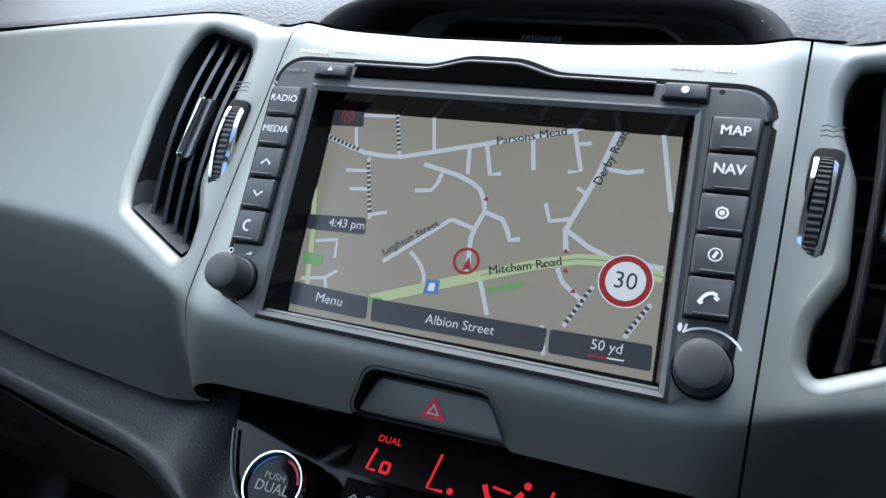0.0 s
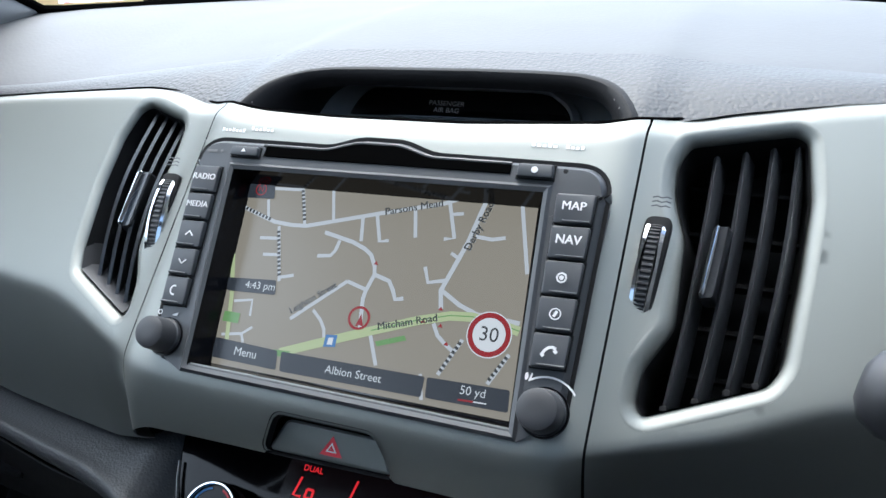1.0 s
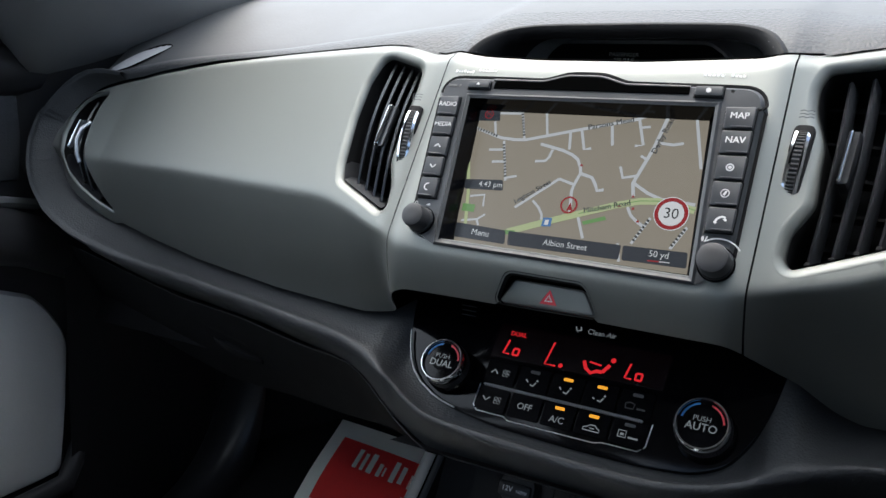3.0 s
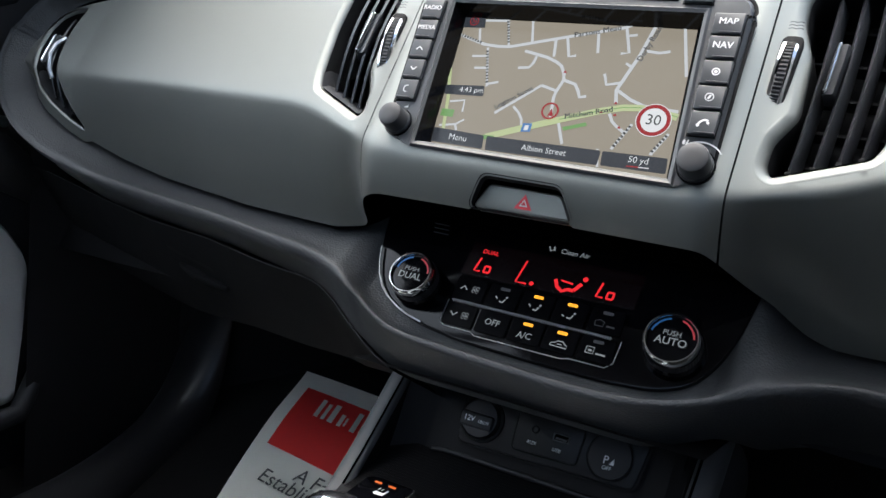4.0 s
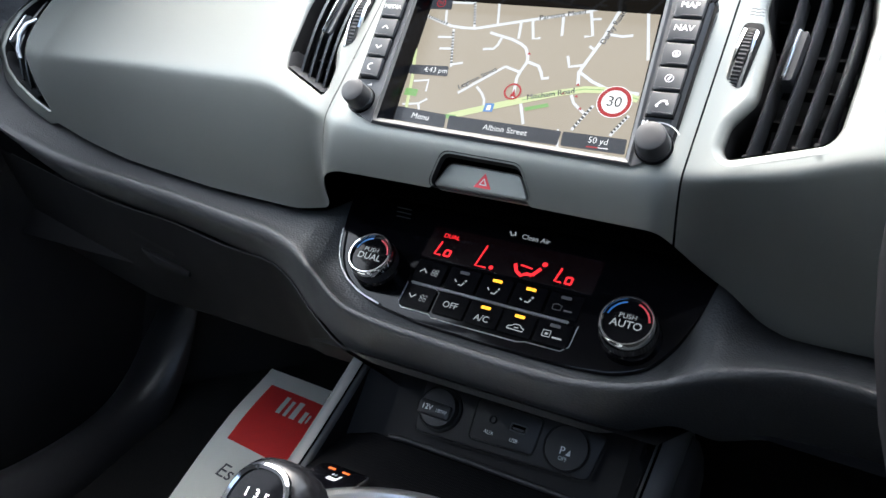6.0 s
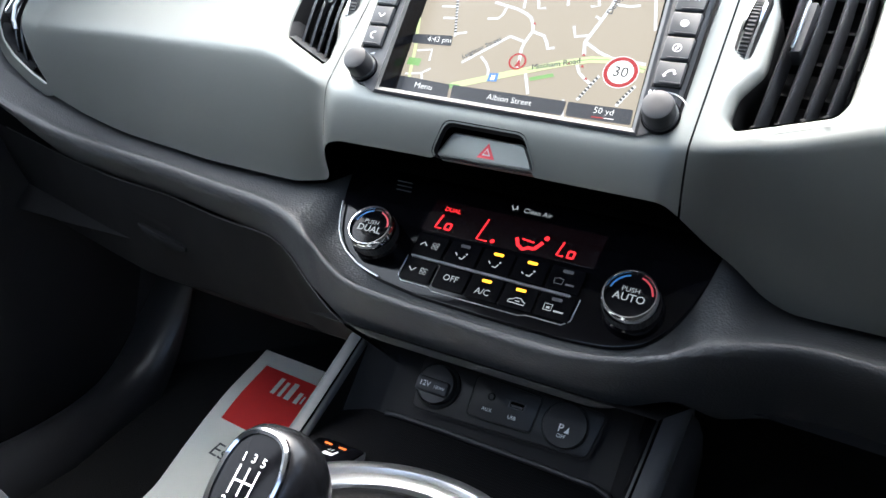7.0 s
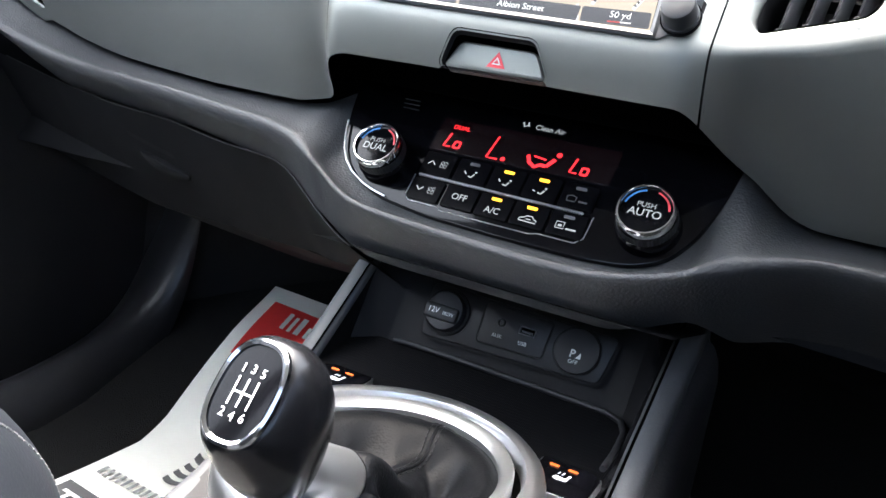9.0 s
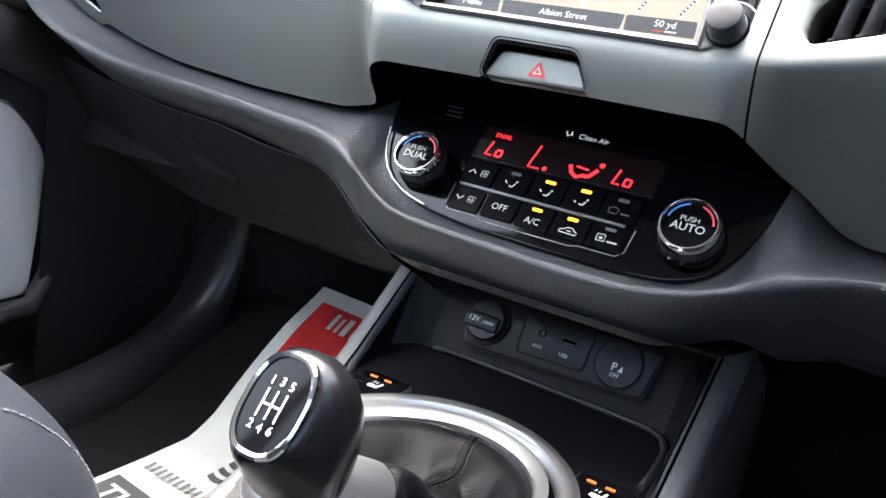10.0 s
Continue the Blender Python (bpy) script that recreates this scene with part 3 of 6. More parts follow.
def air_vent(outline, slats, label, lean, tab_at, wheel, tilt, sill=None, thick=.0016, lip=.0062):
    cx = sum(p[0] for p in outline) / len(outline)
    v = thing("air_vent", tuple(STACK @ Vector((cx, fascia_y(cx, 0) + .02, min(p[1] for p in outline)))), label, "air vent", "dashboard air vents")
    o = rounded(outline, .004)
    mesh("rim", *vent_rim(outline, lip), M_SILVER, v, "satin silver rim", STACK)
    wall = [[(x, fascia_y(x, z) + .004, z) for x, z in inset(o, .0012)], [(x, base(cx) + .055, z) for x, z in inset(o, .004)]]
    mesh("housing", *loft(wall, False, True), M_DARK, v, "black inner duct", STACK)
    for i, (xt, zt, xb, zb) in enumerate(slats):
        rings = []
        for k in range(15):
            t = k / 14
            bow = math.sin(math.pi * t)
            x, z = xt + (xb - xt) * t + .0022 * bow * (lean > 0), zt + (zb - zt) * t
            y = fascia_y(x, z) + .0095 - .008 * bow
            w = thick
            rings.append([(x - w, y + .0022, z), (x + w * .2, y - .0012, z), (x + w, y, z), (x + w * .8 + lean * .012, y + .016, z), (x - w * .8 + lean * .012, y + .016, z)])
        slat = mesh("slat", *loft(rings, True, True), M_SLAT, v, "", STACK)
        yb = fascia_y(xb, zb) + .0065
        mesh("pivot", *turned([(.0017, yb + .008), (.0017, yb + .0004), (.0012, yb)], xb, zb + .001, 14), M_DARK, slat, "black pivot pin", STACK, smooth=30)
    ledge = [Vector(p) for p in sill or ()]
    rows = []
    for k in range(13 if sill else 0):
        t = k / 12 * (len(ledge) - 1)
        i = min(int(t), len(ledge) - 2)
        p = ledge[i].lerp(ledge[i + 1], t - i)
        rows += [(p.x, fascia_y(p.x, p.y) + .0035, p.y + .0006), (p.x, fascia_y(p.x, p.y) + .010, p.y + .0052), (p.x, fascia_y(p.x, p.y) + .024, p.y + .0085)]
    if sill:
        mesh("duct_floor", rows, [(3 * k + j, 3 * k + 3 + j, 3 * k + 4 + j, 3 * k + 1 + j) for k in range(12) for j in (0, 1)], M_SLAT, v, "grey sloping duct floor", STACK)
    for j in range(5):
        zz = .03 - .022 * j
        xs = [p[0] for p in outline]
        mesh("cross_vane", *plate(rect(min(xs) + .004, zz - .001, max(xs) - .003, zz + .001), base(cx) + .036, base(cx) + .048, .0003), M_DARK, v, "", STACK)
    x, z = tab_at
    y = fascia_y(x, z)
    h, slope = .0165, tilt
    outline_at = lambda w, hh, cx0: rounded([(cx0 - w - slope, z - hh), (cx0 + w - slope, z - hh + .001), (cx0 + w + slope, z + hh), (cx0 - w + slope, z + hh - .001)], .0016, 3)
    b0, b1 = outline_at(.0030, h, x + .0012), outline_at(.0030, h + .001, x + .0012 + lean * .006)
    tab = mesh("tab", *loft([[(px, y + .008, pz) for px, pz in b1], [(px, y - .0022, pz) for px, pz in b0], [(px, y - .0034, pz) for px, pz in inset(b0, .0005)]], True, True), M_SLAT, v, "black sliding tab with a chrome edge", STACK)
    c0 = outline_at(.0013, h - .0005, x - .0008)
    mesh("chrome_edge", *loft([[(px, y - .0028, pz) for px, pz in c0], [(px, y - .0050, pz) for px, pz in c0], [(px - .0004, y - .0060, pz) for px, pz in inset(c0, .0008)]], True, True), M_CHROME, tab, "chrome edge", STACK)
    if wheel:
        x, z, dx = wheel
        y = fascia_y(x, z)
        slot = rounded([(x - .0062 - dx, z - .0240), (x + .0054 - dx, z - .0240), (x + .0062 + dx, z + .0240), (x - .0054 + dx, z + .0240)], .004)
        mesh("wheel_slot", *plate(slot, y - .0012, y + .004, .0008), M_DARK, v, "", STACK)
        rings = []
        for k in range(97):
            a = math.pi * k / 96
            zz, yy = math.cos(a) * .021, -math.sin(a) * .0045
            r = .0005 if k % 4 < 2 else -.0003
            xo = dx * zz / .0235
            rings.append([(x - .0024 + xo, y + .001, z + zz), (x - .0022 + xo, y + yy + .0002 + r, z + zz), (x + .0022 + xo, y + yy + .0002 + r, z + zz), (x + .0024 + xo, y + .001, z + zz)])
        w = mesh("thumbwheel", *loft(rings, True, True), M_KNOB, v, "ribbed thumbwheel with chrome cheeks", STACK)
        for sx in (-1, 1):
            rr = []
            for k in range(17):
                a = .22 + 2.7 * k / 16
                zz, yy = math.cos(a) * .0205, -math.sin(a) * .0048
                c = x + sx * .0035 + dx * zz / .0235
                w2 = .0009 - .0003 * math.sin(a) ** 8
                c += sx * .0005 * math.sin(a) ** 8
                rr.append([(c - w2, y + .001, z + zz), (c - w2 * .9, y + yy, z + zz), (c + w2 * .9, y + yy + .0012 * (sx > 0), z + zz), (c + w2, y + .001, z + zz)])
            mesh("chrome_cheek", *loft(rr, True, True), M_CHROME, w, "chrome cheek", STACK)
        for zz, kind in ((z + .030, 'open'), (z - .030, 'shut')):
            xx = x + dx * 1.2 * (1 if kind == 'open' else -1)
            if kind == 'open':
                marks = join(*[ribbon([(xx - .004 + .002 * k, zz + dz + .0006 * (k % 2)) for k in range(5)], .0006, y - .0016) for dz in (-.002, 0, .002)])
            else:
                marks = join(ribbon([(xx - .004, zz - .002), (xx + .004, zz + .002)], .0006, y - .0016), ribbon([(xx - .004, zz + .002), (xx + .004, zz - .002)], .0006, y - .0017),
                             ribbon([(xx - .004, zz + .0022), (xx + .004, zz + .0022)], .0006, y - .0018), ribbon([(xx - .004, zz - .0022), (xx + .004, zz - .0022)], .0006, y - .0018))
            mesh("symbol", *marks, M_BEZEL, v, "", STACK, smooth=0)
    return v


air_vent(VENT_R, [(.1455, .040, .1415, -.079), (.1575, .044, .1530, -.0735), (.1690, .048, .1645, -.0675), (.1795, .050, .1750, -.0625)], "tall centre air vent with curved black slats in a silver rim", .25, (.1515, -.014), (.1265, -.0215, .0012), .0012, None, .0013)
air_vent(VENT_L, [(-.1490, .033, -.1400, -.079), (-.1570, .036, -.1488, -.075), (-.1660, .039, -.1582, -.0705), (-.1750, .042, -.1682, -.066)], "tall centre air vent with curved black slats in a silver rim", -.80, (-.1525, -.018), (-.1290, -.0260, -.0012), .0016, [(-.1832, -.0480), (-.1785, -.0605), (-.1340, -.0810)])
end_vent = air_vent(VENT_S, [(-.571, .025, -.540, -.083), (-.579, .023, -.553, -.078), (-.588, .020, -.566, -.071)], "D-shaped passenger end air vent with dark slats", -1, (-.5805, -.024), None, .002, [(-.5985, -.047), (-.587, -.0595), (-.564, -.0735), (-.539, -.0850)], .0016, .0090)

mesh("thumbwheel", *tube([(-.5725, fascia_y(-.5725, -.030) + .004, -.008), (-.5750, fascia_y(-.5725, -.030) - .002, -.018), (-.5755, fascia_y(-.5725, -.030) - .003, -.030), (-.5735, fascia_y(-.5725, -.030) + .001, -.044), (-.5690, fascia_y(-.5725, -.030) + .005, -.052)], .0024, 10), M_SATIN, end_vent, "small chrome thumbwheel", STACK)


# ---- infotainment unit ----
radio = thing("infotainment_unit", tuple(STACK @ Vector((.002, -.01, -.1))), "graphite car infotainment unit with colour map screen", "car radio")
SCREEN = [(-.0695, -.0965), (.0815, -.0955), (.0757, .0032), (-.0785, -.0008)]
OPEN = [(-.0730, -.0995), (.0852, -.0995), (.0802, .0014), (-.0774, -.0024)]


def bezel_pair(outer, inner, per=12):
    """Both outlines cut into as many points, corner to corner."""
    def cut(poly):
        return [tuple(Vector(poly[i]).lerp(Vector(poly[(i + 1) % 4]), k / per)) for i in range(4) for k in range(per)]
    o, i = cut(outer), cut(inner)
    return o, i


def soft_corner(pts, r):
    """Corners of an evenly cut four-sided outline rounded in place."""
    per = len(pts) // 4
    out = list(pts)
    for c in range(4):
        b = Vector(pts[c * per])
        h = max(3, per // 12)
        ids = [(c * per + k) % len(pts) for k in range(-h, h + 1)]
        a, d = Vector(pts[ids[0]]), Vector(pts[ids[-1]])
        u, w = (a - b).normalized() * r, (d - b).normalized() * r
        for j, i in enumerate(ids):
            t = j / (2 * h)
            out[i] = tuple((b + u) * (1 - t) ** 2 + b * 2 * t * (1 - t) + (b + w) * t * t)
    return out


bo, bi = bezel_pair([(-.0965, -.1005), (.1045, -.1005), (.1065, .0150), (-.1010, .0125)], OPEN, 48)
bo = [(x, z + (hump(x) if z > 0 else 0)) for x, z in soft_corner(bo, .013)]
rings = [[(x, .004, z) for x, z in inset(bo, -.0015)], [(x, -.0085, z) for x, z in inset(bo, -.0012)], [(x, -.0105, z) for x, z in bo], [(x, -.0120, z) for x, z in inset(bo, .0012)],
         [(x, -.0125, z) for x, z in inset(bi, -.004)], [(x, -.0138, z) for x, z in inset(bi, -.0025)], [(x, -.0130, z) for x, z in inset(bi, -.0005)], [(x, .0004, z) for x, z in inset(bi, .0028)]]
mesh("bezel", *loft(rings[:7], False, False), M_BEZEL, radio, "graphite plastic bezel", STACK, smooth=30)
mesh("screen_reveal", *loft(rings[6:], False, False), M_GLOSS, radio, "glossy black edge round the screen", STACK, smooth=30)
slot_gap = loft([[(x, -.0092, z) for x, z in inset(bo, -.0030)], [(x, -.0088, z) for x, z in inset(bo, -.0008)]], False, False)
mesh("bezel_gap", *slot_gap, M_DARK, radio, "dark gap round the bezel", STACK)
screen = mesh("screen", *flat([(-.076, -.099), (.084, -.099), (.079, .006), (-.0805, .002)], .0006), M_TINTPANE, radio, "lit colour screen showing a street map", STACK, smooth=0)
mesh("map_area", *flat(SCREEN, .0002), S_GROUND, screen, "beige map ground", STACK, smooth=0)

ROADS = []


def road(width, *pts):
    """A road of the map: millimetres on the screen."""
    ROADS.append(ribbon([(a / 1000, b / 1000) for a, b in pts], width / 1000, -.00002 - .00003 * (len(ROADS) % 7)))


road(2.0, (-76, -17), (-66, -20), (-55, -23), (-45, -23.5), (-37, -23), (2, -12), (32, -4), (43, 1))
road(1.6, (-45, -1), (-38, -23))
road(1.6, (-28, 0), (-23, -19))
road(1.6, (-62, -12), (-59, -22))
road(1.6, (-60, -6), (-43, -5))
road(1.6, (-52, -25), (-44, -52))
road(1.6, (-61, -32), (-50, -31))
road(1.6, (-57, -40), (-47, -39))
road(1.6, (-44, -50), (-37, -48))
road(1.8, (-33, -69), (-8, -47))
road(1.8, (-8, -47), (2, -49.5))
road(2.0, (-26, -25), (-10, -28), (-3, -30.5), (1, -33), (4, -38), (5, -42), (2.5, -50), (2, -54), (4, -68))
road(2.0, (5, -42), (13, -44), (16, -48), (18, -52), (22, -51))
road(1.8, (-17, -28), (-18, -33), (-20, -36), (-27, -37))
road(1.8, (-8, -15), (-6, -27))
road(1.8, (-1, -13), (3.5, -26), (8, -25))
road(1.8, (18, -9), (21, -22))
road(1.8, (34, -3), (40, -20), (35, -21))
road(1.6, (36, -9), (42, -8))
road(2.2, (52, 1.5), (47, -21), (39, -45), (41, -53))
road(1.8, (50, -18), (58, -18.5), (64, -17))
road(1.6, (40, -27), (44, -29))
road(1.8, (29, -35), (32, -42), (40, -40))
road(2.0, (40, -45), (49, -50), (58, -53), (78, -54))
road(1.8, (68, 1.5), (77, -32))
road(1.8, (10, -70), (16, -83))
road(1.8, (39, -60), (42, -65), (46, -68), (51, -71))
road(1.8, (54, -65), (46, -82))
road(1.8, (76, -68), (69, -82))
road(1.6, (-22, -63), (-17, -67), (-14, -71), (-13, -75))
road(1.4, (-66, -65), (-56, -63), (-55, -71))
road(1.4, (-68, -82), (-57, -80), (-52, -76))
road(1.4, (-57, -80), (-55, -84))
road(1.6, (38, -83), (41, -94))
for lane in ROADS:
    mesh("map_street", *lane, S_ROAD, screen, "", STACK, smooth=0)
MIT = [(-.034, -.0855), (-.008, -.075), (.010, -.068), (.031, -.060), (.046, -.0555), (.056, -.0545), (.065, -.055), (.0785, -.0575)]
mesh("map_main_road", *join(ribbon(MIT, .0042, -.00026), ribbon([(-.0735, -.042), (-.068, -.063), (-.064, -.085)], .0022, -.00026)), S_MAIN, screen, "pale green main road", STACK, smooth=0)
mesh("map_road_edge", *ribbon([(x, z + .0002) for x, z in MIT[2:]], .0005, -.00030), S_GREEN, screen, "", STACK, smooth=0)
mesh("map_park", *flat([(.013, -.0725), (.0265, -.0675), (.028, -.0695), (.0145, -.0745)], -.00024), S_GREEN, screen, "green park patch", STACK, smooth=0)
mesh("road_shield", *flat(rect(-.0695, -.0755, -.0605, -.0705), -.00032), S_GREEN, screen, "", STACK, smooth=0)
mesh("road_shield", *flat([(-.038, -.0875), (-.029, -.0868), (-.0285, -.0840), (-.0375, -.0846)], -.00032), S_GREEN, screen, "", STACK, smooth=0)
BARS = (("menu_bar", [(-.0700, -.0935), (-.0335, -.0938), (-.0350, -.0848), (-.0705, -.0838)]), ("street_bar", [(-.0315, -.0940), (.0405, -.0930), (.0405, -.0838), (-.0330, -.0848)]),
        ("scale_bar", [(.0425, -.0928), (.0805, -.0922), (.0795, -.0828), (.0415, -.0838)]), ("clock_bar", [(-.0715, -.0605), (-.0440, -.0590), (-.0455, -.0518), (-.0730, -.0540)]),
        ("compass_bar", [(-.0765, -.0125), (-.0585, -.0115), (-.0605, -.0025), (-.0780, -.0033)]))
for name, poly in BARS:
    mesh(name, *flat(rounded(poly, .0012, 3), -.00036), S_BAR, screen, "dark slate bar", STACK, smooth=0)
lettering("Menu", .0057, S_TEXT, screen, STACK, -.052, -.0004, -.0888, 0, "lettering")
lettering("Albion Street", .0053, S_TEXT, screen, STACK, .006, -.0004, -.0888, .6, "lettering")
lettering("50 yd", .0054, S_TEXT, screen, STACK, .0635, -.0004, -.0865, .6, "lettering")
lettering("4:43 pm", .0052, S_TEXT, screen, STACK, -.0535, -.0004, -.0558, 3, "lettering")
for words, size, x, z, turn in (("Mitcham Road", .0050, .0265, -.0615, 17), ("Parsons Mead", .0052, .017, -.0078, 15), ("Derby Road", .0050, .0508, -.0130, 74), ("Leighton Street", .0042, -.0235, -.0575, 38)):
    lettering(words, size, S_TEXT, screen, STACK, x, -.00036, z, turn, "lettering", bold=.00014)
    lettering(words, size, S_DARKTEXT, screen, STACK, x, -.00045, z, turn, "lettering", bold=.00012)
for pts in ([(-.0445, -.003), (-.0385, -.021)], [(-.0515, -.027), (-.0445, -.050)], [(.0535, -.066), (.0465, -.081)], [(.0755, -.069), (.0690, -.081)], [(-.0755, -.0172), (-.057, -.0222)]):
    a, b = Vector(pts[0]), Vector(pts[1])
    k = int((b - a).length / .0021)
    bars = [ribbon([tuple(a.lerp(b, (i + .15) / k)), tuple(a.lerp(b, (i + .7) / k))], .0017, -.0004) for i in range(k)]
    for bar in bars:
        mesh("writing_bar", *bar, S_DARKTEXT, screen, "", STACK, smooth=0)
mesh("scale_line", *ribbon([(.0575, -.0908), (.0645, -.0905)], .0008, -.0004), S_RED, screen, "", STACK, smooth=0)
mesh("scale_line", *ribbon([(.0645, -.0905), (.0705, -.0903)], .0006, -.0004), S_WHITE, screen, "", STACK, smooth=0)
sign = mesh("speed_sign", *flat(circle(.0655, -.0610, .0103, 40), -.0004), S_WHITE, screen, "round speed limit sign", STACK, smooth=0)
mesh("sign_ring", *loft([[(x, -.00044, z) for x, z in circle(.0655, -.0610, .0098, 40)], [(x, -.00044, z) for x, z in circle(.0655, -.0610, .0075, 40)]], False, False), S_RED, sign, "red ring", STACK, smooth=0)
lettering("30", .0092, S_DARKTEXT, sign, STACK, .0655, -.00048, -.0611, 1, "lettering")
mesh("position_ring", *loft([[(x, -.00044, z) for x, z in circle(.0025, -.0632, .0056, 32)], [(x, -.00044, z) for x, z in circle(.0025, -.0632, .0044, 32)]], False, False), S_RED, screen, "", STACK, smooth=0)
mesh("position_arrow", *flat([(.0015, -.0672), (.0035, -.0664), (.0055, -.0668), (.0033, -.0612)], -.00046), S_RED, screen, "red position arrow", STACK, smooth=0)
mesh("compass_ring", *loft([[(x, -.00044, z) for x, z in circle(-.0675, -.0073, .0032, 24)], [(x, -.00044, z) for x, z in circle(-.0675, -.0073, .0026, 24)]], False, False), S_RED, screen, "", STACK, smooth=0)
lettering("N", .0040, S_RED, screen, STACK, -.0675, -.00046, -.0073, 3, "lettering")
mesh("pump_sign", *flat([(-.0122, -.0790), (-.0060, -.0783), (-.0062, -.0727), (-.0120, -.0733)], -.00042), S_BLUE, screen, "blue fuel pump sign", STACK, smooth=0)
mesh("pump_mark", *flat([(-.0105, -.0778), (-.0078, -.0775), (-.0079, -.0742), (-.0104, -.0745)], -.00046), S_WHITE, screen, "", STACK, smooth=0)
for cx, cz in ((.041, -.0530), (.0425, -.0605), (.034, -.0598), (.047, -.0680), (.0045, -.0365)):
    mesh("turn_mark", *flat([(cx - .0012, cz - .0008), (cx + .0012, cz - .0008), (cx, cz + .0010)], -.00042), S_RED, screen, "", STACK, smooth=0)

# loading slot with its raised brow
SLOT = [(-.0630, .0060), (.0640, .0090)] + [(.0640 - .002 * k, .0132 - .00003 * k + .88 * hump(.0640 - .002 * k)) for k in range(64)]
mesh("disc_slot", *plate(SLOT, -.0131, -.006, .0002), M_VOID, radio, "black disc slot", STACK, smooth=0)
brow = [(-.0640 + .002 * k, .0116 + .00003 * k + .88 * hump(-.0640 + .002 * k)) for k in range(65)]
mesh("brow", *tube([(x, -.0122, z + .0003) for x, z in brow], .0009, 8), M_BEZEL, radio, "", STACK)
mesh("microphone_hole", *flat(circle(.0885, .0125, .0011, 14), -.01215), M_DARK, radio, "", STACK, smooth=0)


def key(poly, label, depth=-.0152):
    k = mesh("button", *plate(rounded(poly, .0012, 3), depth, -.010, .0007), M_BUTTON, radio, label, STACK, smooth=30)
    xs, zs = [p[0] for p in poly], [p[1] for p in poly]
    mesh("button_gap", *plate(inset(poly, -.0006), -.0129, -.010, .0002), M_DARK, radio, "", STACK, smooth=0)
    return k, (min(xs) + max(xs)) / 2, (min(zs) + max(zs)) / 2


ROWS_L = ((-.0026, -.0162), (-.0172, -.0305), (-.0315, -.0448), (-.0458, -.0592), (-.0602, -.0738))
for i, (z1, z0) in enumerate(ROWS_L):
    sh = .0008 * i
    k, cx, cz = key([(-.0985 + sh * .7, z0), (-.0842 + sh * .3, z0 + .0006), (-.0846 + sh * .3, z1 + .0006), (-.0990 + sh * .7, z1)], "graphite push button")
    mesh("ridge", *tube([(cx - .006, -.0156, z0 + .0012), (cx + .004, -.0156, z0 + .0014)], .0005, 6), M_BEZEL, k, "", STACK)
    if i < 2:
        lettering(("RADIO", "MEDIA")[i], .0043, M_RADIOMARK, k, STACK, cx, -.0156, cz + .0008, 1, bold=.00006)
    elif i < 4:
        s = 1 if i == 2 else -1
        mesh("symbol", *ribbon([(cx - .0022, cz - s * .0011), (cx, cz + s * .0011), (cx + .0022, cz - s * .0011)], .0008, -.0156), M_RADIOMARK, k, "", STACK, smooth=0)
    else:
        moon = [(cx + .0012 * math.cos(a) * 1.7 - .0002, cz + .0022 * math.sin(a)) for a in [radians(d) for d in range(70, 291, 20)]]
        mesh("symbol", *ribbon([(x, z) for x, z in moon], .0008, -.0156), M_RADIOMARK, k, "", STACK, smooth=0)
ROWS_R = ((.0016, -.0118), (-.0128, -.0270), (-.0280, -.0424), (-.0434, -.0577), (-.0587, -.0728))
for i, (z1, z0) in enumerate(ROWS_R):
    sh = .0006 * i
    k, cx, cz = key([(.0877 + sh * .7, z0), (.1038, z0 + .0008), (.1042, z1 + .0006), (.0872 + sh * .7, z1)], "graphite push button")
    mesh("ridge", *tube([(cx - .004, -.0156, z0 + .0012), (cx + .0075, -.0156, z0 + .0016)], .0005, 6), M_BEZEL, k, "", STACK)
    if i < 2:
        lettering(("MAP", "NAV")[i], .0054, M_RADIOMARK, k, STACK, cx, -.0156, cz + .0010, 1, bold=.00012)
    elif i < 4:
        r0, r1 = (.0024, .0016) if i == 2 else (.0025, .0020)
        mesh("symbol", *loft([[(x, -.0156, z) for x, z in circle(cx, cz, r0, 8 if i == 2 else 24)], [(x, -.0156, z) for x, z in circle(cx, cz, r1, 8 if i == 2 else 24)]], False, False), M_RADIOMARK, k, "", STACK, smooth=0)
        mesh("symbol", *(flat(circle(cx, cz, .0010, 12), -.0156) if i == 2 else ribbon([(cx - .0006, cz - .0012), (cx + .0006, cz + .0012)], .0012, -.0156)), M_RADIOMARK, k, "", STACK, smooth=0)
    else:
        mesh("symbol", *ribbon([(cx - .0026, cz - .0018), (cx - .0018, cz - .0002), (cx - .0004, cz + .0011), (cx + .0012, cz + .0016), (cx + .0028, cz + .0010)], .0012, -.0156), M_RADIOMARK, k, "", STACK, smooth=0)
        mesh("symbol", *join(ribbon([(cx - .0030, cz - .0014), (cx - .0018, cz - .0026)], .0014, -.0157), ribbon([(cx + .0020, cz + .0004), (cx + .0034, cz - .0006)], .0014, -.0157)), M_RADIOMARK, k, "", STACK, smooth=0)
k, cx, cz = key([(-.0812, .0046), (-.0652, .0050), (-.0656, .0098), (-.0808, .0094)], "small eject button")
mesh("symbol", *flat([(cx - .0014, cz - .0006), (cx + .0014, cz - .0006), (cx, cz + .0012)], -.0156), M_RADIOMARK, k, "", STACK, smooth=0)
k, cx, cz = key([(.0675, .0076), (.0838, .0078), (.0836, .0140), (.0678, .0136)], "small disc button")
mesh("symbol", *flat(circle(cx, cz, .0015, 16), -.0156), M_RADIOMARK, k, "", STACK, smooth=0)
